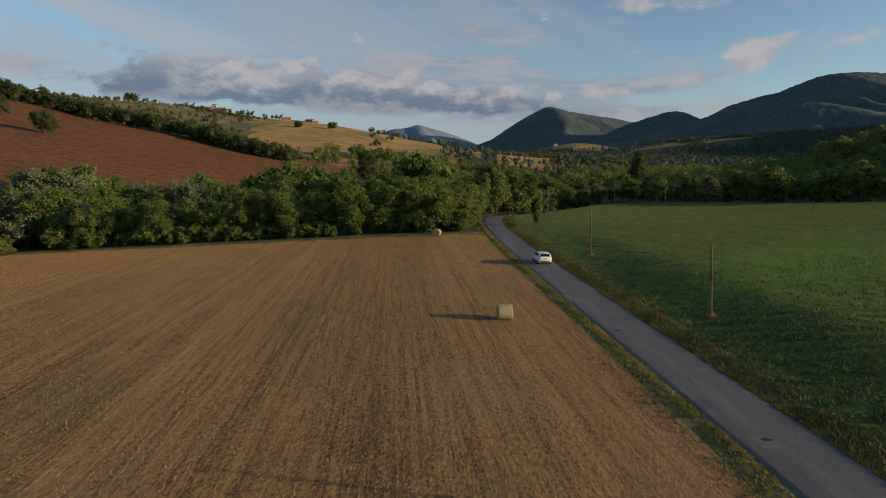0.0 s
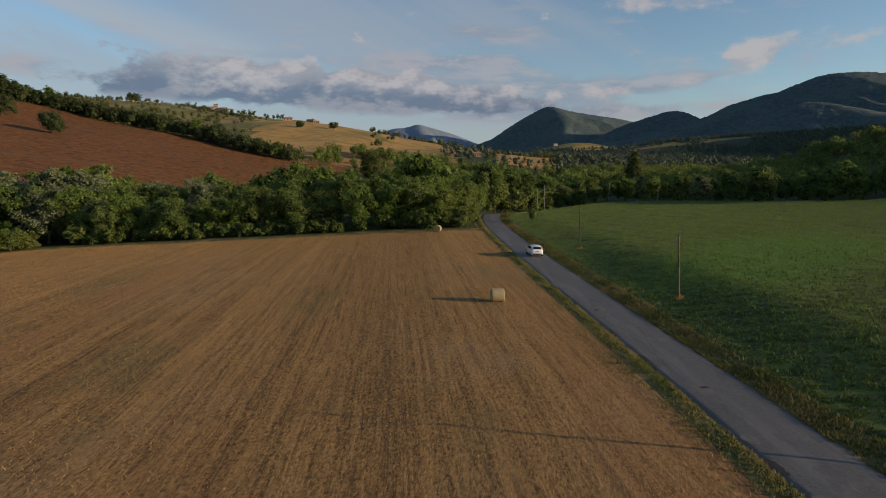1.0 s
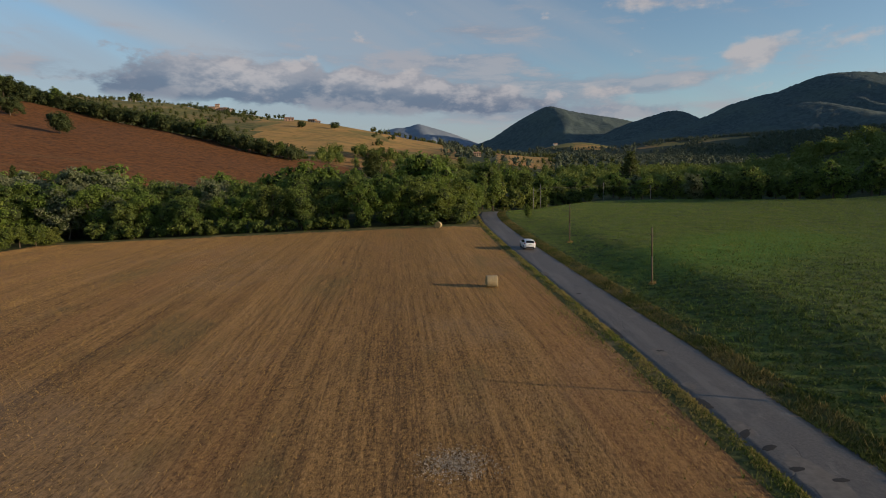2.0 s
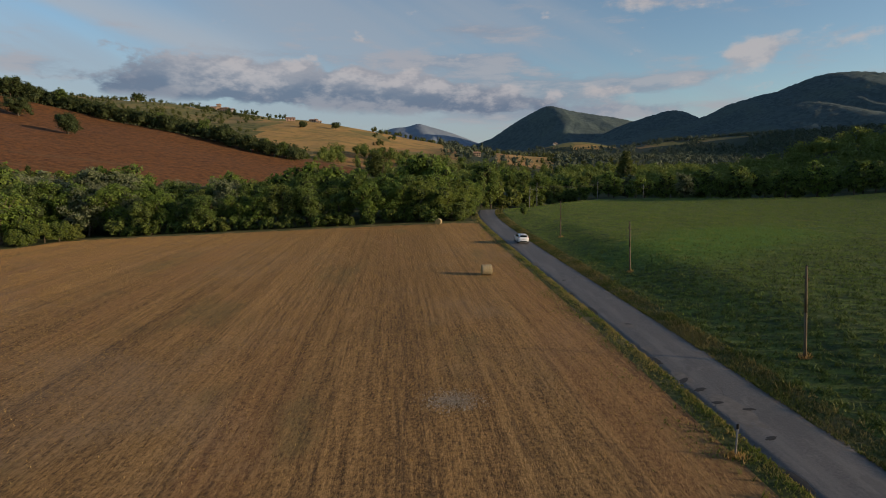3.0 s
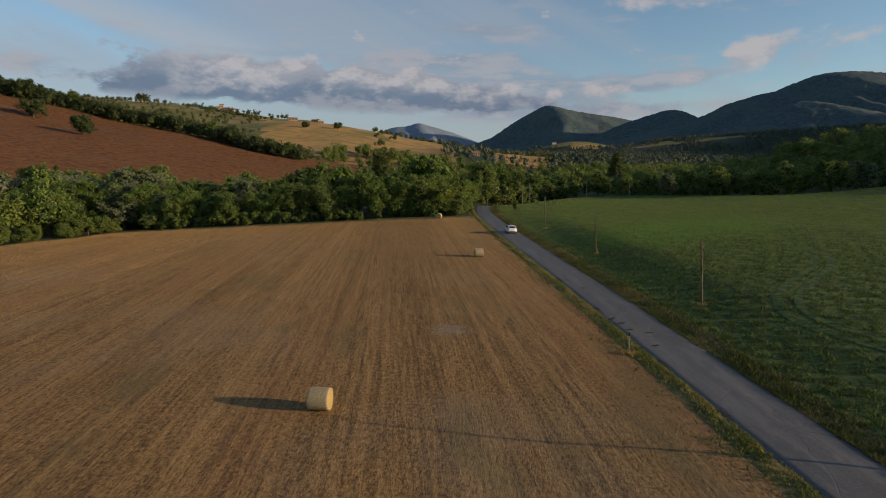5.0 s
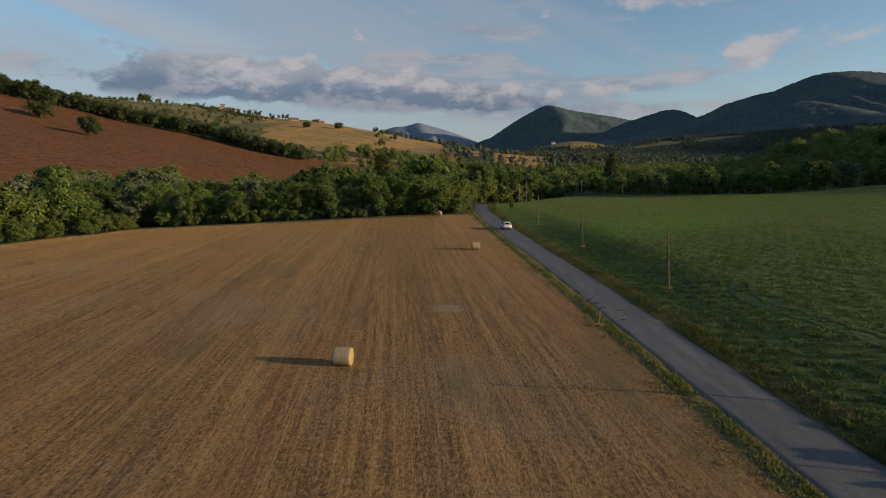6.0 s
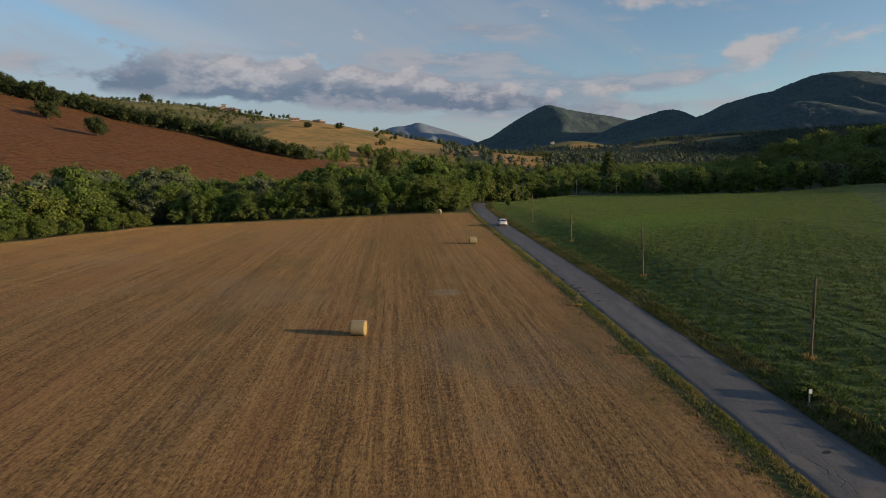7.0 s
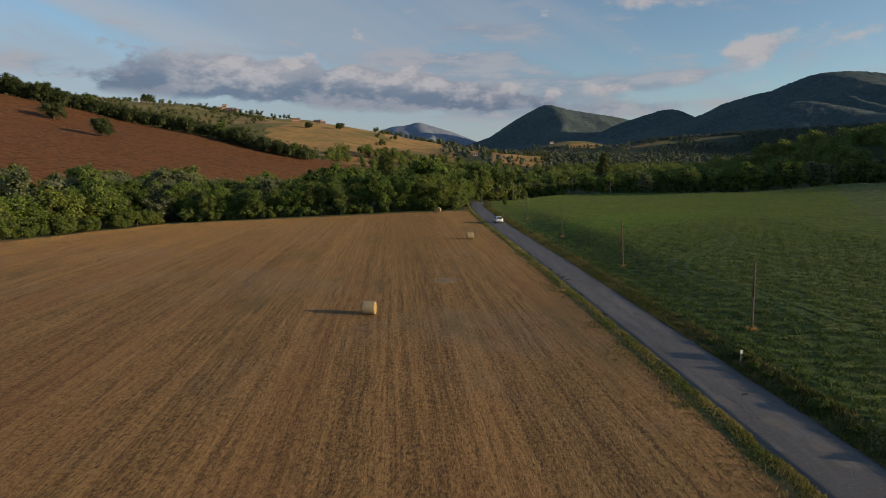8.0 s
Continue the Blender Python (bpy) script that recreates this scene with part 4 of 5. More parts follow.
def hill_keep(x, y):
    """Groves and scrub in bands along the golden hill, with open slopes between."""
    b = x / y
    scrub_bands = np.where(waves(x * 0.45, y * 1.5, 120, 35, 3) > np.where((y < 780) & (b < -0.40), -0.35, 0.08), 0.85, 0.02)
    groves = np.where((waves(x, y, 110, 33, 2) > 0.0) | ((y > 840) & (y < 960)), 0.8, 0.03)
    open_slope = np.where((waves(x, y, 60, 34, 2) > 0.55) & (y < 640), 0.25, 0.0)
    keep = np.where(b < -0.31, scrub_bands, np.where(b < -0.12, open_slope, groves))
    return np.where((b > -0.066) & (b < 0.022) & (y > 560) & (y < 800), 0.0, keep)


def east_keep(x, y):
    return np.where(y > meadow_end(x) + 68, 0.9, 0)


far_woods("woods", "dark green trees filling the valley floor", scatter(620, -130, 300, 232, 540, valley_keep, (6, 12), rng), rng, 300, 0.62)
far_woods("woods", "green groves and scrub on the golden hillside", scatter(1900, -760, 260, 475, 1060, hill_keep, (3.5, 9), rng), rng, 60, 0.80, "poplar")
far_woods("woods", "woods up the far valley, haze mixed into the leaf colour", scatter(2900, 0, 1250, 540, 1850, valley_keep, (6, 13), rng), rng, 46, 1.05, "far")
far_woods("woods", "dark trees behind the meadow's wood", scatter(560, 90, 420, 190, 480, east_keep, (6, 12), rng), rng, 290, 0.62)
far_woods("woods", "trees along the hilltop skyline", scatter(200, -900, -290, 1000, 1200, lambda x, y: np.where(waves(x, y, 60, 36, 2) > 0, 0.7, 0.05), (5, 12), rng), rng, 70, 1.1, "holm")
far_woods("woods", "dark trees covering the eastern ridge", scatter(420, 245, 560, -350, 260, lambda x, y: 0.9 + 0 * x, (11, 16), rng), rng, 45, 1.4)
far_woods("woods", "low dark hedge along the ploughed hillside", [(x + rng.uniform(-3, 3), 452 - 30 * math.exp(-((x + 112) / 70) ** 2) + rng.uniform(-5, 12), rng.uniform(5, 14)) for x in np.repeat(np.arange(-520, -100, 4.2), 3)], rng, 120, 0.8, "holm")
far_woods("woods", "dense dark woods below the mountains, leaf colour hazed", scatter(1300, 420, 1300, 1100, 1780, lambda x, y: np.where(x / y > 0.34, valley_keep(x, y), 0), (9, 15), rng), rng, 40, 1.1, "far")
plant("field oak", -135, 752, 10, 0, 1.0, "on the golden hillside", "oaks on the golden hillside", 1.3)
plant("field oak", -172, 730, 9, 0, 3.0, "on the golden hillside", "oaks on the golden hillside", 1.3)
plant("field oak", -515, 1010, 17, 0, 3.0, "on the hill's skyline", "", 1.5)

# ---- bales, poles, posts ----
def cylinder(bm, p, q, r0, r1, sides=12, caps=True):
    """A round bar from p to q."""
    d = Vector(q) - Vector(p)
    m = Matrix.Translation((Vector(p) + Vector(q)) / 2) @ d.to_track_quat("Z", "Y").to_matrix().to_4x4()
    return bmesh.ops.create_cone(bm, cap_ends=caps, segments=sides, radius1=r0, radius2=r1, depth=d.length, matrix=m)["verts"]


def box(bm, x, y, z, sx, sy, sz, bevel=0.0):
    v = bmesh.ops.create_cube(bm, size=1, matrix=Matrix.Translation((x, y, z)) @ Matrix.Diagonal((sx, sy, sz, 1)))["verts"]
    if bevel:
        e = list({e for k in v for e in k.link_edges})
        bmesh.ops.bevel(bm, geom=e, offset=bevel, segments=2, affect="EDGES", profile=0.7)
    return v


def hay_bale(x, y, turn, label, seed):
    """A round bale: a slightly sagging roll with netting bands and two straw spirals; its axis is its own x."""
    r = 0.64
    t = thing("hay_bale", label, "hay bale", Matrix.Translation((x, y, z_at(x, y) + r - 0.05)) @ Matrix.Rotation(turn, 4, "Z"), "hay bales on the stubble")
    g = np.random.RandomState(seed)
    prof = ((-0.60, 0.58), (-0.585, 0.625), (-0.50, 0.64), (-0.25, 0.642), (0, 0.645), (0.25, 0.64), (0.50, 0.638), (0.585, 0.62), (0.60, 0.58))
    sides = 40
    bumps = g.uniform(-0.008, 0.008, (len(prof), sides))
    verts = [(a, math.cos(j * 6.2832 / sides) * (rr + bumps[i, j]), math.sin(j * 6.2832 / sides) * (rr + bumps[i, j]) * (0.985 if math.sin(j * 6.2832 / sides) > 0 else 0.95)) for i, (a, rr) in enumerate(prof) for j in range(sides)]
    faces = [(i * sides + j, i * sides + (j + 1) % sides, (i + 1) * sides + (j + 1) % sides, (i + 1) * sides + j) for i in range(len(prof) - 1) for j in range(sides)]
    part("roll", raw_mesh("roll", verts, faces, [HAY], None, True), t)
    for s in (-1, 1):
        ring_v, ring_f = [(s * 0.585, 0, 0)], []
        radii = (0.09, 0.2, 0.32, 0.44, 0.54, 0.59)
        for i, rr in enumerate(radii):
            for j in range(24):
                ring_v.append((s * (0.60 + g.uniform(-0.012, 0.012) - (0.012 if i % 2 else 0)), math.cos(j * 0.2618) * rr, math.sin(j * 0.2618) * rr))
        for i in range(len(radii) - 1):
            for j in range(24):
                a, b = 1 + i * 24 + j, 1 + i * 24 + (j + 1) % 24
                ring_f.append((a, b, b + 24, a + 24))
        ring_f += [(0, 1 + j, 1 + (j + 1) % 24, 0) for j in range(24)]
        fan = [f for f in ring_f if f[3] != 0]
        part("straw_spiral", raw_mesh("straw_spiral", ring_v, fan + [(1 + j, 1 + (j + 1) % 24, 0, 0) for j in range(0)], [HAY_END], None, True), t, "golden straw spiral of the flat end")
        bm = bmesh.new()
        cylinder(bm, (s * 0.57, 0, 0), (s * 0.592, 0, 0), 0.16, 0.14, 16)
        part("straw_heart", bm_mesh("straw_heart", bm, HAY_END), t)
    for a in (-0.42, -0.14, 0.14, 0.42):
        bm = bmesh.new()
        cylinder(bm, (a - 0.012, 0, 0), (a + 0.012, 0, 0), 0.647, 0.647, 40, False)
        part("net_band", bm_mesh("net_band", bm, CHALK, True), t, "pale netting band")
    return t


hay_bale(5.4, 47.6, radians(3), "round straw bale lying on the stubble near the lane", 1)
hay_bale(-6.65, -4.25, radians(-6), "round golden straw bale lying alone on the stubble", 2)
hay_bale(-0.4, 103.0, radians(75), "round straw bale lying near the wood's edge", 3)


def utility_pole(x, y, height, lean_x, lean_y, label, insulators=True, wood_=POLE_WOOD):
    """A bare wooden pole with steps, a pin insulator and a dry tussock at its foot."""
    t = thing("utility_pole", label, "utility pole", Matrix.Translation((x, y, z_at(x, y))) @ Matrix.Rotation(radians(lean_x), 4, "Y") @ Matrix.Rotation(radians(lean_y), 4, "X"), "poles in the meadow")
    bm = bmesh.new()
    cylinder(bm, (0, 0, -0.6), (0, 0, height * 0.5), 0.10, 0.088, 14)
    cylinder(bm, (0, 0, height * 0.5), (0, 0, height), 0.088, 0.072, 14)
    part("shaft", bm_mesh("shaft", bm, wood_, True), t)
    bm = bmesh.new()
    cylinder(bm, (0, 0, height - 0.005), (0, 0, height + 0.06), 0.078, 0.03, 14)
    part("cap", bm_mesh("cap", bm, BLACK), t, "dark weathered pole cap")
    if insulators:
        for s, h in ((-1, 0.75), (1, 0.95)):
            bm = bmesh.new()
            cylinder(bm, (0.08 * s, 0, height - h), (0.16 * s, 0, height - h), 0.012, 0.012, 6)
            cylinder(bm, (0.16 * s, 0, height - h), (0.16 * s, 0, height - h + 0.08), 0.012, 0.012, 6)
            cylinder(bm, (0.16 * s, 0, height - h + 0.06), (0.16 * s, 0, height - h + 0.15), 0.045, 0.03, 10)
            part("insulator", bm_mesh("insulator", bm, PORCELAIN), t, "brown insulator on a pin")
    return t


utility_pole(24.53, -13.1, 5.45, -0.9, 0.0, "weathered brown wooden pole in the meadow")
utility_pole(23.25, 15.9, 5.95, -3.3, 0.0, "leaning weathered wooden pole standing in the meadow")
utility_pole(21.6, 45.9, 5.75, -2.5, 0.0, "slightly leaning wooden pole standing in the meadow")
utility_pole(20.0, 77.5, 6.0, -1.0, 0.0, "bare wooden pole standing in the meadow")
utility_pole(25.6, 150.0, 6.2, 0.5, 0.0, "wooden pole carrying wires at the bend of the lane", True, GREY_WOOD)
utility_pole(29.8, 163.0, 7.6, -0.5, 0.0, "taller wooden pole carrying wires beyond the lane", True, GREY_WOOD)
utility_pole(52.5, 178.0, 6.0, 0.0, 0.0, "wooden pole carrying wires on the meadow's crest", True, GREY_WOOD)
utility_pole(68.5, 180.0, 4.6, 0.0, 0.0, "wooden pole carrying wires before the dark wood", True, GREY_WOOD)


def wire(p, q, sag):
    """A slack wire between two pole tops."""
    c = bpy.data.curves.new("wire", "CURVE")
    c.dimensions, c.bevel_depth, c.bevel_resolution = "3D", 0.03, 1
    s = c.splines.new("POLY")
    s.points.add(12)
    for i in range(13):
        k = i / 12
        at = Vector(p).lerp(Vector(q), k) - Vector((0, 0, sag * 4 * k * (1 - k)))
        s.points[i].co = (*at, 1)
    c.materials.append(WIRE)
    return tagged(new("wire", c), "slack dark overhead wire between wooden poles", "wire", "overhead wires")


tops = [Vector((x, y, z_at(x, y) + h)) for x, y, h in ((25.6, 150, 5.3), (29.8, 163, 6.8), (52.5, 178, 5.3), (68.5, 180, 4.0), (120, 200, 3.0))]
for a, b in zip(tops, tops[1:]):
    wire(a, b, 0.5)
    wire(a - Vector((0, 0, 0.45)), b - Vector((0, 0, 0.45)), 0.5)


def small_post(x, y, height, label, mat, cap=False, sign=False):
    t = thing("marker_post", label, "post", Matrix.Translation((x, y, z_at(x, y))) @ Matrix.Rotation(radians(1.5), 4, "Y"))
    bm = bmesh.new()
    cylinder(bm, (0, 0, -0.3), (0, 0, height), 0.045, 0.04, 10)
    part("shaft", bm_mesh("shaft", bm, mat, True), t)
    if cap:
        bm = bmesh.new()
        cylinder(bm, (0, 0, height - 0.04), (0, 0, height + 0.16), 0.062, 0.058, 12)
        cylinder(bm, (0, 0, height + 0.16), (0, 0, height + 0.19), 0.058, 0.03, 12)
        part("cap", bm_mesh("cap", bm, BLACK, False), t, "black cap of the post")
    if sign:
        bm = bmesh.new()
        box(bm, 0, -0.06, height - 0.02, 0.17, 0.02, 0.24, 0.004)
        part("plate", bm_mesh("plate", bm, SIGN), t, "small white plate")
    return t


small_post(13.05, 4.2, 1.35, "grey post with a black cap in the grass beside the lane", GREY_WOOD, cap=True)
small_post(20.2, -19.9, 0.95, "thin post with a small white plate in the roadside grass", GREY_WOOD, sign=True)
small_post(77.0, 178.0, 1.5, "short pale fence post on the meadow's crest", GREY_WOOD)
small_post(61.5, 178.0, 0.9, "short pale fence post on the meadow's crest", GREY_WOOD)

# ---- the car ----
def hatchback(x, y, turn):
    """A small three-door hatchback; its nose points along its own +y."""
    t = thing("car", "small white three-door hatchback on the asphalt lane", "car", Matrix.Translation((x, y, road_z(x, y) + 0.0)) @ Matrix.Rotation(turn, 4, "Z"))
    # stations along the length: y, half width low, half width at the waist, sill, waist height, roof height, half width of roof
    stations = ((-1.93, 0.60, 0.66, 0.34, 0.84, 0.90, 0.56), (-1.86, 0.74, 0.80, 0.26, 0.92, 1.02, 0.60), (-1.62, 0.82, 0.855, 0.21, 0.95, 1.34, 0.58), (-1.25, 0.835, 0.86, 0.20, 0.95, 1.44, 0.57),
                (-0.60, 0.835, 0.86, 0.20, 0.93, 1.48, 0.575), (0.00, 0.835, 0.86, 0.20, 0.92, 1.465, 0.575), (0.45, 0.835, 0.86, 0.20, 0.91, 1.36, 0.57), (0.95, 0.835, 0.855, 0.20, 0.90, 1.02, 0.62),
                (1.35, 0.83, 0.85, 0.21, 0.84, 0.90, 0.62), (1.75, 0.76, 0.80, 0.23, 0.70, 0.76, 0.56), (1.97, 0.56, 0.62, 0.30, 0.56, 0.60, 0.42))
    verts, faces = [], []
    for sy, wl, ww, zs, zw, zr, wr in stations:
        zr = max(zr, zw + 0.03)
        half = [(0, zs), (wl * 0.9, zs), (wl, zs + 0.08), (ww, (zs + zw) / 2), (ww * 0.985, zw), (wr + (ww - wr) * 0.25, zw + (zr - zw) * 0.78), (wr * 0.86, zr - 0.02), (0, zr)]
        ring = [(px, pz) for px, pz in half] + [(-px, pz) for px, pz in half[-2:0:-1]]
        verts += [(px, sy, pz) for px, pz in ring]
    k = 14
    for i in range(len(stations) - 1):
        for j in range(k):
            faces.append((i * k + j, i * k + (j + 1) % k, (i + 1) * k + (j + 1) % k, (i + 1) * k + j))
    bm = bmesh.new()
    vs_ = [bm.verts.new(v) for v in verts]
    for f in faces:
        bm.faces.new([vs_[i] for i in f])
    bm.faces.new(vs_[:k])
    bm.faces.new(vs_[-k:])
    part("body", bm_mesh("body", bm, PAINT, True), t)

    def pane(name, pts, mat, label, out):
        bm = bmesh.new()
        a = [bm.verts.new(Vector(p) + Vector(out) * 0.012) for p in pts]
        b = [bm.verts.new(Vector(p) - Vector(out) * 0.02) for p in pts]
        bm.faces.new(a)
        for i in range(len(pts)):
            bm.faces.new((a[i], a[(i + 1) % len(pts)], b[(i + 1) % len(pts)], b[i]))
        part(name, bm_mesh(name, bm, mat), t, label)

    pane("rear_window", ((-0.60, -1.86, 1.00), (0.60, -1.86, 1.00), (0.55, -1.66, 1.30), (0, -1.645, 1.33), (-0.55, -1.66, 1.30)), CAR_GLASS, "dark rear window", (0, -0.85, 0.5))
    pane("windscreen", ((-0.66, 0.93, 1.00), (0.66, 0.93, 1.00), (0.56, 0.46, 1.33), (-0.56, 0.46, 1.33)), CAR_GLASS, "dark windscreen", (0, 0.6, 0.8))
    for s in (-1, 1):
        side = lambda yy, zz: (s * (0.847 - (zz - 0.93) * 0.42), yy, zz)
        pane("door_window", [side(a, b) for a, b in ((0.80, 0.97), (-0.42, 0.98), (-0.42, 1.34), (0.10, 1.35), (0.40, 1.26))], CAR_GLASS, "dark side window", (s * 0.9, 0, 0.4))
        pane("quarter_window", [side(a, b) for a, b in ((-0.52, 0.99), (-1.45, 1.06), (-1.30, 1.27), (-0.52, 1.34))], CAR_GLASS, "dark quarter window", (s * 0.9, 0, 0.4))
        pane("tail_lamp", ((s * 0.70, -1.90, 0.80), (s * 0.845, -1.72, 0.82), (s * 0.80, -1.72, 1.12), (s * 0.66, -1.86, 1.02)), RED_LENS, "red tail lamp", (s * 0.6, -0.8, 0.1))
        pane("headlamp", ((s * 0.50, 1.86, 0.62), (s * 0.76, 1.70, 0.66), (s * 0.72, 1.45, 0.84), (s * 0.54, 1.70, 0.74)), CLEAR_LENS, "clear headlamp", (s * 0.4, 0.7, 0.5))
        bm = bmesh.new()
        box(bm, s * 0.95, 0.66, 1.00, 0.18, 0.10, 0.13, 0.03)
        part("mirror", bm_mesh("mirror", bm, PAINT, True), t, "white door mirror")
        bm = bmesh.new()
        box(bm, s * 0.862, -0.25, 0.86, 0.025, 0.18, 0.03, 0.006)
        part("door_handle", bm_mesh("door_handle", bm, PAINT), t)
        for wy in (-1.24, 1.25):
            bm = bmesh.new()
            cylinder(bm, (s * 0.66, wy, 0.305), (s * 0.865, wy, 0.305), 0.305, 0.305, 24)
            wheel = part("wheel", bm_mesh("wheel", bm, RUBBER), t, "black tyre")
            bm = bmesh.new()
            cylinder(bm, (s * 0.80, wy, 0.305), (s * 0.872, wy, 0.305), 0.20, 0.19, 20)
            part("rim", bm_mesh("rim", bm, ALLOY), wheel, "grey alloy rim")
    bm = bmesh.new()
    box(bm, 0, -1.90, 0.36, 1.20, 0.12, 0.16, 0.03)
    part("rear_bumper_insert", bm_mesh("rear_bumper_insert", bm, BLACK), t, "black lower bumper insert")
    bm = bmesh.new()
    box(bm, 0, -1.935, 0.74, 0.50, 0.02, 0.11)
    plate = part("number_plate", bm_mesh("number_plate", bm, PLATE), t, "white number plate")
    bm = bmesh.new()
    for i in range(6):
        box(bm, -0.18 + i * 0.072, -1.947, 0.74, 0.045, 0.006, 0.065)
    part("plate_bars", bm_mesh("plate_bars", bm, BLACK), plate, "plain dark bars")
    bm = bmesh.new()
    box(bm, 0, -1.66, 1.43, 1.04, 0.22, 0.035, 0.012)
    part("roof_spoiler", bm_mesh("roof_spoiler", bm, PAINT), t, "white roof spoiler")
    bm = bmesh.new()
    cylinder(bm, (0, -1.2, 1.44), (0, -1.42, 1.62), 0.008, 0.004, 6)
    part("aerial", bm_mesh("aerial", bm, BLACK), t)
    return t


CAR_Y = 75.0
car_turn = math.atan2(float(road_x(CAR_Y - 3) - road_x(CAR_Y + 3)), 6.0)
hatchback(float(road_x(CAR_Y)) + 0.35, CAR_Y, car_turn)


# ---- houses ----
def house(x, y, wide, deep, high, roof_h, turn, wall_mat, label, floors=2, across=3):
    """A farmhouse with a gabled tiled roof, shuttered windows and a chimney."""
    t = thing("house", label, "house", Matrix.Translation((x, y, z_at(x, y) - 0.5)) @ Matrix.Rotation(turn, 4, "Z"), "houses on the hills")
    bm = bmesh.new()
    hw, hd = wide / 2, deep / 2
    low = [bm.verts.new((a * hw, b * hd, 0)) for a, b in ((-1, -1), (1, -1), (1, 1), (-1, 1))]
    top = [bm.verts.new((a * hw, b * hd, high)) for a, b in ((-1, -1), (1, -1), (1, 1), (-1, 1))]
    gl, gr = bm.verts.new((-hw, 0, high + roof_h * 0.95)), bm.verts.new((hw, 0, high + roof_h * 0.95))
    bm.faces.new(low[::-1])
    bm.faces.new((low[0], low[1], top[1], top[0]))
    bm.faces.new((low[2], low[3], top[3], top[2]))
    bm.faces.new((low[1], low[2], top[2], gr, top[1]))
    bm.faces.new((low[3], low[0], top[0], gl, top[3]))
    part("wall", bm_mesh("wall", bm, wall_mat), t)
    bm = bmesh.new()
    e, th = 0.5, 0.25
    prof = [(-hd - e, high - e * roof_h / hd), (0, high + roof_h), (hd + e, high - e * roof_h / hd)]
    ring = [[bm.verts.new((s * (hw + e), py, pz + dz)) for py, pz in prof for dz in (0, th)] for s in (-1, 1)]
    for a, b in ((0, 2), (2, 4)):
        for o in (0, 1):
            bm.faces.new((ring[0][a + o], ring[0][b + o], ring[1][b + o], ring[1][a + o]))
        for r in ring:
            bm.faces.new((r[a], r[b], r[b + 1], r[a + 1]))
    for a in (0, 4):
        bm.faces.new((ring[0][a], ring[0][a + 1], ring[1][a + 1], ring[1][a]))
    roof = part("roof", bm_mesh("roof", bm, ROOF), t, "terracotta tiled gable roof")
    bm = bmesh.new()
    box(bm, hw * 0.4, 0.6, high + roof_h + 0.4, 0.8, 0.8, 1.6)
    box(bm, hw * 0.4, 0.6, high + roof_h + 1.25, 1.0, 1.0, 0.15)
    part("chimney", bm_mesh("chimney", bm, wall_mat), roof)
    for f in range(floors):
        for i in range(across):
            wx_, wz_ = -hw + wide * (i + 0.5) / across, 0.5 + (high - 0.5) * (f + 0.55) / floors
            bm = bmesh.new()
            box(bm, wx_, -hd - 0.01, wz_, 1.0, 0.10, 1.4)
            win = part("window", bm_mesh("window", bm, DARK_PANE), t, "dark window pane")
            for s in (-1, 1):
                bm = bmesh.new()
                box(bm, wx_ + s * 0.78, -hd - 0.05, wz_, 0.5, 0.08, 1.5)
                part("shutter", bm_mesh("shutter", bm, SHUTTER), win, "brown shutter")
    return t


def on_bearing(b, d):
    return (b + 0.0096) * d, d


for b, d, wd, dp, hg, rf, tn, wm, lb in (
        (-0.265, 850, 15, 9, 7, 2.2, 0.3, PINK, "pinkish farmhouse with a tiled roof on the hill's crest"),
        (-0.226, 846, 13, 8, 5, 2.0, -0.2, STONE, "tan farmhouse with a tiled roof on the hill's crest"),
        (-0.218, 842, 9, 7, 3.5, 1.5, 0.5, PALE, "small pale outbuilding beside a hill farmhouse"),
        (-0.392, 1165, 16, 10, 9, 2.5, 0.2, STONE, "tan village house among trees on the ridge"),
        (-0.383, 1168, 9, 8, 16, 2.0, 0.2, STONE, "tall tan village tower house on the ridge"),
        (-0.374, 1165, 18, 10, 8, 2.5, -0.1, PINK, "pinkish village house among trees on the ridge"),
        (-0.362, 1160, 14, 9, 7, 2.2, 0.1, PALE, "pale village house among trees on the ridge"),
        (-0.525, 1005, 14, 9, 6, 2.2, 0.1, PALE, "pale house half hidden by hilltop trees"),
        (0.183, 1880, 14, 10, 7, 2.5, 0.1, PALE, "pale farmhouse on the far knoll"),
        (0.412, 1690, 17, 9, 4, 2.0, 0.1, PALE, "long pale farm building below the mountain"),
        (0.434, 1690, 15, 9, 4, 2.0, -0.1, PALE, "long pale barn below the mountain"),
        (0.052, 640, 9, 7, 5, 1.8, 0.2, STONE, "tan cottage among the valley trees")):
    hx, hy = on_bearing(b, d)
    house(hx, hy, wd * 0.85, dp * 0.85, hg * 0.8, rf * 0.8, tn, wm, lb)


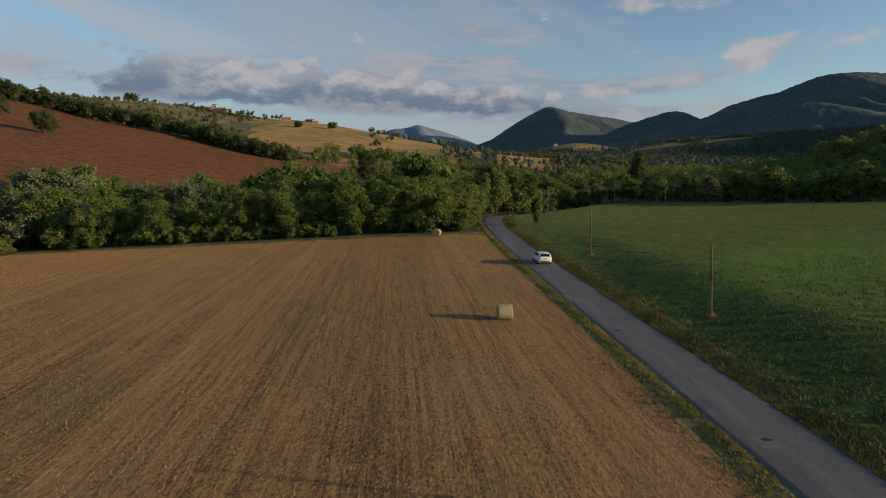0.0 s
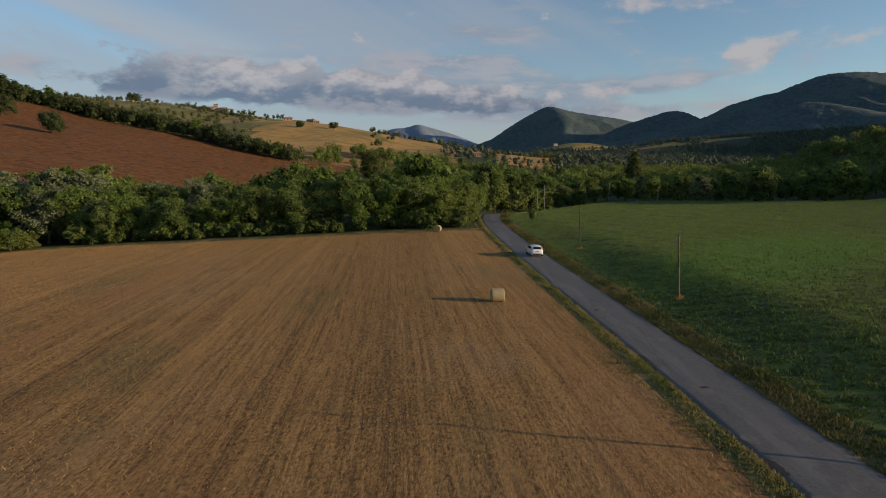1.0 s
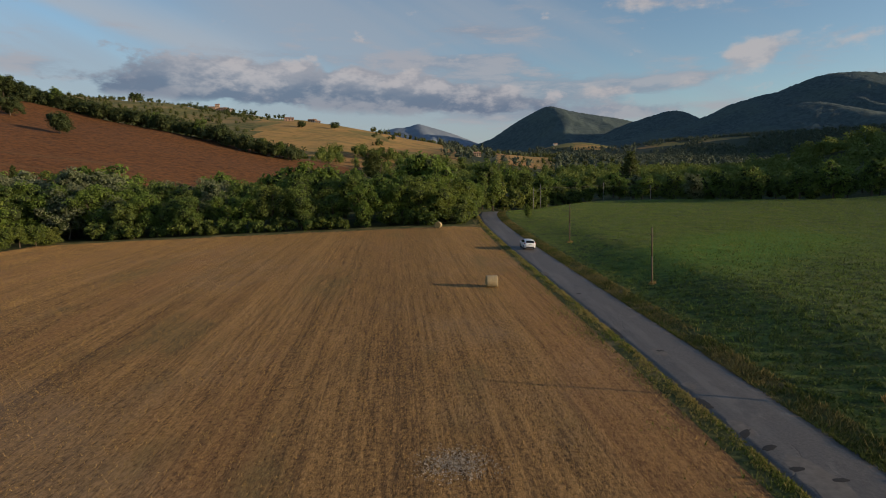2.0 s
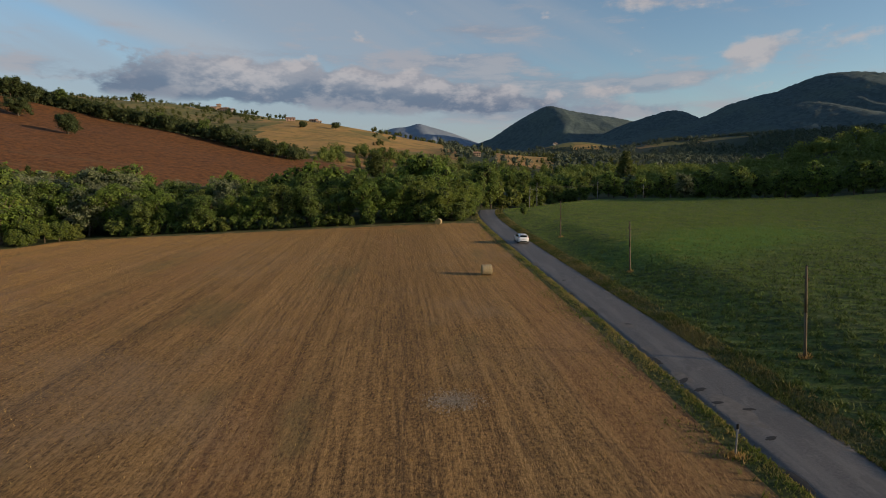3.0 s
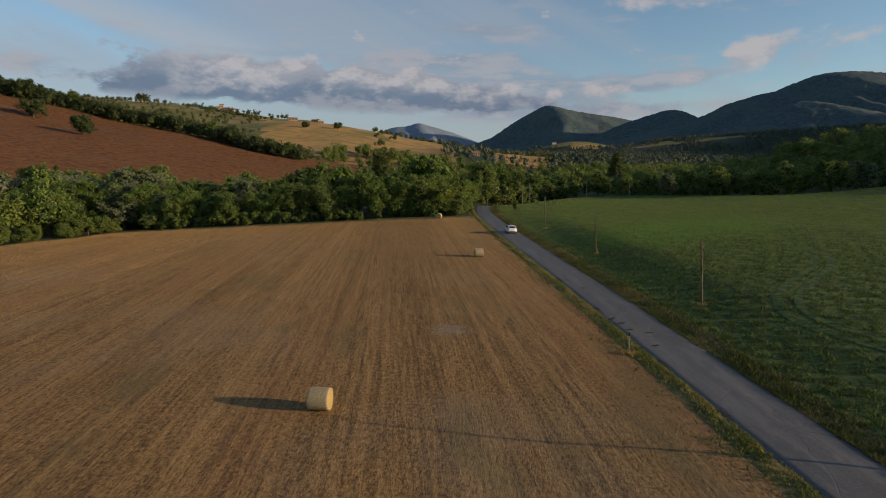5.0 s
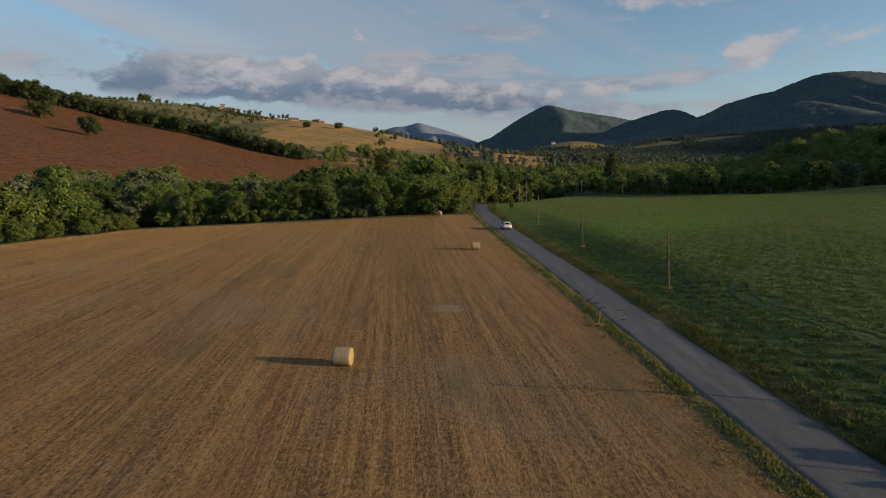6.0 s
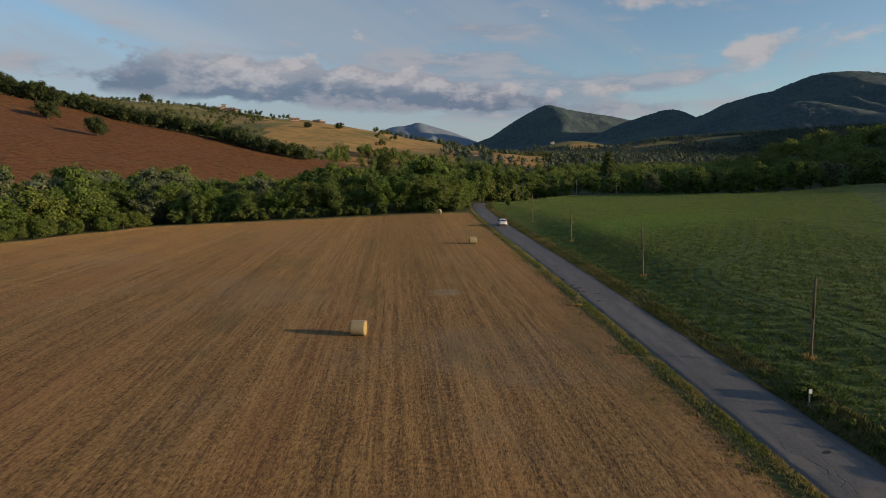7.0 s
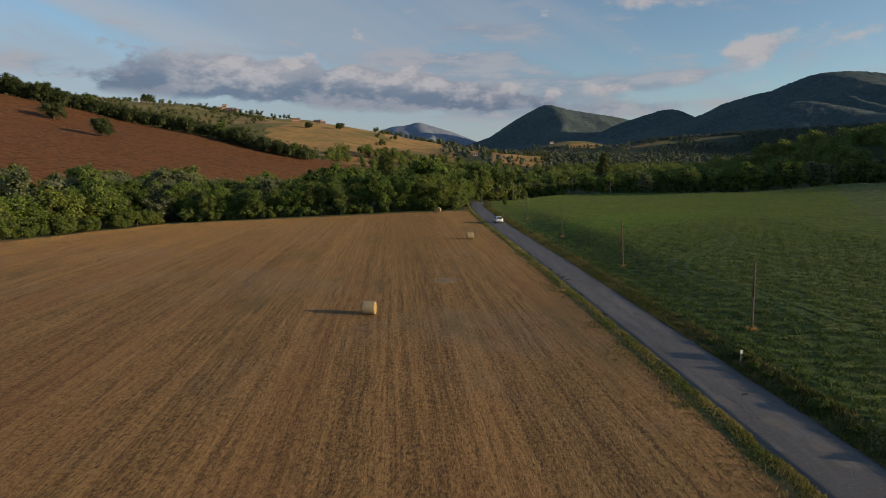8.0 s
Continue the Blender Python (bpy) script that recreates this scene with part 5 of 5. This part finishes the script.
# ---- marks on lane and field ----
def blot(name, x, y, rx, ry, turn, mat, label, lift, seed, on_road):
    """A thin ragged patch that follows the surface it lies on."""
    g = np.random.RandomState(seed)
    n, verts = 26, []
    wob = 1 + 0.24 * np.array([sum(g.uniform(-0.5, 0.5) * math.sin(k * a + g.uniform(0, 6)) for k in (2, 3, 5, 8)) for a in np.linspace(0, 6.2832, n, endpoint=False)])
    for ring in (0.0, 0.5, 1.0):
        for j in range(n if ring else 1):
            a = j * 6.2832 / n
            dx, dy = math.cos(a) * rx * ring * (wob[j] if ring else 1), math.sin(a) * ry * ring * (wob[j] if ring else 1)
            px, py = x + dx * math.cos(turn) - dy * math.sin(turn), y + dx * math.sin(turn) + dy * math.cos(turn)
            verts.append((px, py, (road_z(px, py) if on_road else z_at(px, py)) + lift * (1 if ring < 1 else 0.3)))
    faces = [(0, 1 + j, 1 + (j + 1) % n) for j in range(n)]
    for j in range(n):
        a, b = 1 + j, 1 + (j + 1) % n
        faces += [(a, a + n, b + n), (a, b + n, b)]
    return tagged(new(name, raw_mesh(name, verts, faces, [mat], None, True)), label, "road patch" if on_road else "chaff", kind="structure")


holes = ((-0.55, 25.9, 0.30, 0.20, 0.3), (-1.6, 13.4, 0.62, 0.22, 0.9), (-1.35, 11.9, 0.45, 0.20, 0.5), (-1.25, 10.0, 0.42, 0.22, 0.2), (-0.15, 9.1, 0.42, 0.16, 0.1), (-0.9, 5.8, 0.40, 0.16, 0.5), (-1.9, 17.0, 0.30, 0.8, 0.1),
         (-1.95, 2.0, 0.22, 0.9, 0.05), (-2.0, -6.2, 0.20, 0.7, 0.0), (-1.95, 30.5, 0.24, 1.4, 0.05), (-2.0, 37.0, 0.18, 1.0, 0.0), (0.4, -25.0, 0.30, 0.14, 0.5), (-0.9, 44.0, 0.28, 0.16, 0.4))
for i, (bu, by, rx_, ry_, tn) in enumerate(holes):
    blot("tar_patch", float(road_x(by)) + bu, by, rx_, ry_, tn, TAR, "dark broken hole in the lane's asphalt", 0.014, 40 + i, True)
worn = ((-0.9, 9.0, 0.8, 2.2, 0.05), (-1.5, 14.0, 0.4, 1.2, 0.05), (-0.7, 25.6, 0.5, 0.9, 0.1), (-1.5, 19.5, 0.35, 0.5, 0.2), (-1.4, -26.0, 0.4, 1.0, 0.1), (0.6, -32.5, 0.6, 1.3, 0.1), (-0.2, -29.0, 0.5, 1.0, 0.2), (-1.3, -3.6, 0.4, 0.35, 0.2), (-1.7, 55.0, 0.4, 1.3, 0.05))
for i, (bu, by, rx_, ry_, tn) in enumerate(worn):
    blot("worn_patch", float(road_x(by)) + bu, by, rx_, ry_, tn, PATCHED, "pale worn patch in the lane", 0.009, 60 + i, True)

# ---- straw, grass and verge growth ----
WHEEL_WAY = ((31.2, -14), (30.6, -4), (29.6, 2.5), (28.3, 7.0), (28.0, 9.8), (29.2, 13.2), (31.6, 17.0), (36.6, 22.7), (42.0, 28.5), (45.5, 34.0), (46.8, 41.0))


def off_track(x, y):
    """Away from the two wheel tracks of the meadow."""
    d = np.full(np.shape(x), 1e4)
    for (ax, ay), (bx, by) in zip(WHEEL_WAY, WHEEL_WAY[1:]):
        t = np.clip(((x - ax) * (bx - ax) + (y - ay) * (by - ay)) / ((bx - ax) ** 2 + (by - ay) ** 2), 0, 1)
        d = np.minimum(d, np.hypot(x - ax - t * (bx - ax), y - ay - t * (by - ay)))
    return np.abs(d - 0.8) > 0.34


def tufts(name, label, spots, heights, width, blades, mat, rng, category, lean=0.5):
    """Short tufts of a few blades each, standing on the ground, as one mesh. spots: (n, 2)."""
    spots = np.repeat(np.asarray(spots, float), blades, axis=0)
    n = len(spots)
    spots = spots + rng.uniform(-0.06, 0.06, (n, 2)) * (width / 0.03)
    z = land_z(spots[:, 0], spots[:, 1]) - 0.02
    h = rng.uniform(*heights, n)
    a, b = rng.uniform(0, 6.28, n), rng.uniform(0, 6.28, n)
    foot = np.stack([spots[:, 0], spots[:, 1], z], -1)
    side = np.stack([np.cos(a), np.sin(a), np.zeros(n)], -1) * (width * rng.uniform(0.6, 1.4, n))[:, None]
    tip = foot + np.stack([np.cos(b) * h * lean, np.sin(b) * h * lean, h], -1) * rng.uniform(0.6, 1.0, (n, 1))
    verts = np.stack([foot - side, foot + side, tip], 1).reshape(-1, 3)
    ob = new(name, raw_mesh(name, verts, np.arange(n * 3).reshape(-1, 3), [mat]))
    return tagged(ob, label, category, kind="stuff")


rng = np.random.RandomState(31)


def near_weighted(n, y0, y1, power):
    """Distances along the field, denser towards y0."""
    y = y0 + (y1 - y0) * rng.uniform(0, 1, n) ** power
    return np.where(rng.uniform(0, 1, n) < 0.10, y0 - rng.exponential(9.0, n), y)


# stubble stands in drilled rows that run nearly along y
n = 140000
sy = near_weighted(n, -38, 60, 1.4)
sx = rng.uniform(-60, 22, n)
row = np.round(sx / 0.30) * 0.30 + rng.normal(0, 0.06, n) - 0.079 * sy
keep = (row < road_x(sy) - 3.5) & (row > -70) & (waves(row * 3.0, sy * 0.05, 9, 41, 2) + rng.uniform(-0.8, 0.8, n) > -0.1)
tufts("straw_stubble", "short cut straw standing in rows on the field", np.stack([row, sy], -1)[keep], (0.04, 0.11), 0.016, 2, STRAW, rng, "stubble", 0.8)
far_n = 340000
fy = -14 + 119 * rng.uniform(0, 1, far_n) ** 0.66
fx = rng.uniform(-84, 22, far_n)
fx = np.round(fx / 0.30) * 0.30 + rng.normal(0, 0.09, far_n) - 0.079 * fy
keep = (fx < road_x(fy) - 3.5) & (fx > field_side(fy) + 1) & (fy < 104) & (rng.uniform(0, 1, far_n) < ramp(-14, 34, fy))
tufts("straw_stubble", "pale cut straw standing on the far field", np.stack([fx, fy], -1)[keep], (0.08, 0.18), 0.023, 1, STRAW, rng, "stubble", 0.6)
n = 9000
sy = near_weighted(n, -40, 60, 1.3)
sx = rng.uniform(-45, 14, n)
keep = (sx < road_x(sy) - 3.6) & (waves(sx * 1.6, sy * 0.25, 11, 53, 3) + rng.uniform(-0.5, 0.5, n) > 0.1)
tufts("loose_straw", "loose golden straw wisps lying on the stubble", np.stack([sx, sy], -1)[keep], (0.03, 0.08), 0.022, 4, STRAW, rng, "straw", 2.2)
n = 190000
gy = 24 + 151 * rng.uniform(0, 1, n) ** 0.75
gx = road_x(gy) + 4.5 + rng.uniform(0, 1, n) * (32 + gy * 0.6)
keep = (gy < meadow_end(gx) - 1) & (waves(gx, gy, 4.5, 49, 3) + 0.5 * waves(gx * 1.0 + gy * 0.45, gy * 0.1, 7, 50, 2) + rng.uniform(-0.6, 0.6, n) > -0.22) & off_track(gx, gy)
tufts("meadow_grass", "thin sunlit grass on the far meadow", np.stack([gx, gy], -1)[keep], (0.10, 0.30), 0.034, 2, GRASS, rng, "grass", 0.5)
spots = np.stack([0.8 + rng.normal(0, 0.75, 1500), 11.1 + rng.normal(0, 0.62, 1500)], -1)
tufts("spilt_chaff", "pale scattered chaff on the stubble", spots, (0.04, 0.09), 0.05, 2, CHALK, rng, "chaff", 1.6)
n = 80000
sy = near_weighted(n, -36, 150, 1.9)
sx = 4.6 + rng.uniform(0, 1, n) ** 1.3 * 75
sx = road_x(sy) + np.round(sx / 0.7) * 0.7 + rng.normal(0, 0.17, n)
keep = waves(sx, sy, 2.6, 42, 3) + 0.6 * waves(sx, sy, 14, 48, 2) + rng.uniform(-0.40, 0.40, n) > -0.02
keep &= off_track(sx, sy)
tufts("meadow_grass", "short green grass and clover tufts of the meadow", np.stack([sx, sy], -1)[keep], (0.06, 0.20), 0.026, 2, GRASS, rng, "grass", 0.8)
# leafy clumps, their dark colour standing in for shade on the near meadow
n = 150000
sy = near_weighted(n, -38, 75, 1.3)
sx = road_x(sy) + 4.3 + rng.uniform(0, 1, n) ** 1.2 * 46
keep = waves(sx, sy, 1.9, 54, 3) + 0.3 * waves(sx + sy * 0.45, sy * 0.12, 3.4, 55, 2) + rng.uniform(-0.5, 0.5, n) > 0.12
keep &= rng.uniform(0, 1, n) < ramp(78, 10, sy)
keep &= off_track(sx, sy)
tufts("clover", "leafy clover clumps of the meadow, coloured dark as near shade", np.stack([sx, sy], -1)[keep], (0.12, 0.40), 0.052, 2, SHADE_CLOVER, rng, "clover", 0.7)
n = 25000
sy = near_weighted(n, -40, 125, 1.3)
su = -2.12 - np.abs(rng.normal(0, 0.50, n)) * (1.0 + 0.8 * waves(sy, sy * 0, 9, 44, 3))
keep = waves(sy, su * 2, 4.0, 56, 3) + rng.uniform(-0.5, 0.5, n) > -0.30
tufts("verge_grass", "green and dry grass along the lane's edge", np.stack([road_x(sy) + su, sy], -1)[keep], (0.04, 0.22), 0.030, 3, LIT_GRASS, rng, "grass", 0.6)
n = 42000
sy = near_weighted(n, -40, 138, 1.3)
su = 2.15 + rng.uniform(0, 1, n) ** 1.5 * 2.0
tall = waves(sy, su, 5.0, 43, 3) + rng.uniform(-0.7, 0.7, n) > -0.3
tufts("verge_grass", "tall tangled grass and weeds on the roadside bank", np.stack([road_x(sy) + su, sy], -1)[tall], (0.06, 0.28), 0.028, 3, LONG_GRASS, rng, "grass", 0.6)
n = 11000
sy = near_weighted(n, -40, 130, 1.4)
su = np.where(rng.uniform(0, 1, n) < 0.9, 2.5 + rng.uniform(0, 1.6, n), -2.5 - rng.uniform(0, 1.6, n))
keep = waves(sy, su * 0.5, 5.0, 46, 3) + rng.uniform(-0.3, 0.3, n) > 0.12
tufts("verge_grass", "tall weeds and grass clumps beside the lane", np.stack([road_x(sy) + su, sy], -1)[keep], (0.18, 0.50), 0.035, 3, LONG_GRASS, rng, "grass", 0.5)
n = 3500
sy = near_weighted(n, -40, 105, 1.2)
su = -3.4 - np.abs(rng.normal(0, 1.1, n))
keep = waves(sy, su, 6.0, 47, 3) > 0.05
tufts("verge_grass", "thin green and dry grass straying into the stubble", np.stack([road_x(sy) + su, sy], -1)[keep], (0.05, 0.16), 0.04, 3, LIT_GRASS, rng, "grass", 0.6)
for px, py in ((24.53, -13.1), (23.25, 15.9), (21.6, 45.9), (20.0, 77.5), (13.05, 4.2)):
    spots = np.stack([px + rng.normal(0, 0.2, 50), py + rng.normal(0, 0.2, 50)], -1)
    tufts("dry_tussock", "dry straw-coloured grass round a pole's foot", spots, (0.15, 0.45), 0.03, 3, STRAW, rng, "grass", 0.5)
for y, tall_ in ((-18.9, 0.95), (-21.0, 0.72), (-22.6, 0.6), (-15.2, 0.5), (-25.0, 0.55), (-27.4, 0.7), (-30.3, 0.5), (-33.2, 0.65), (-36.5, 0.55), (-40.5, 0.7)):
    plant("bush", float(road_x(y)) + 3.2 + rng.uniform(-0.2, 0.3), y, tall_, 1, rng.uniform(0, 6.28), "on the roadside bank", "bushes on the roadside bank", 1.2)


# ---- tyre tracks pressed into the meadow ----
def tyre_track(points, gauge):
    """Two strips of flattened darker grass along a curved way."""
    pts = np.array(points, float)
    t = np.linspace(0, 1, 240)
    d = np.concatenate([[0], np.cumsum(np.hypot(*np.diff(pts, axis=0).T))])
    x, y = (np.interp(t * d[-1], d, pts[:, i]) for i in (0, 1))
    x, y = (np.convolve(np.pad(v, 12, mode="edge"), np.ones(25) / 25, mode="valid") for v in (x, y))
    nx, ny = -np.gradient(y), np.gradient(x)
    k = np.hypot(nx, ny)
    nx, ny = nx / k, ny / k
    for side in (-gauge, gauge):
        verts = []
        for off in (-0.36, 0.0, 0.36):
            wob = off + 0.24 * waves(t * 72, t * 0 + off * 4, 2.2, 51)
            px, py = x + nx * (side + wob), y + ny * (side + wob)
            verts.append(np.stack([px, py, land_z(px, py) + 0.035], -1))
        verts = np.stack(verts, 0).reshape(-1, 3)
        tagged(new("tyre_track", raw_mesh("tyre_track", verts, sheet(3, 240), [TRACK], None, True)), "dark wheel track pressed into the meadow grass", "wheel track", kind="structure")


tyre_track(WHEEL_WAY, 0.8)
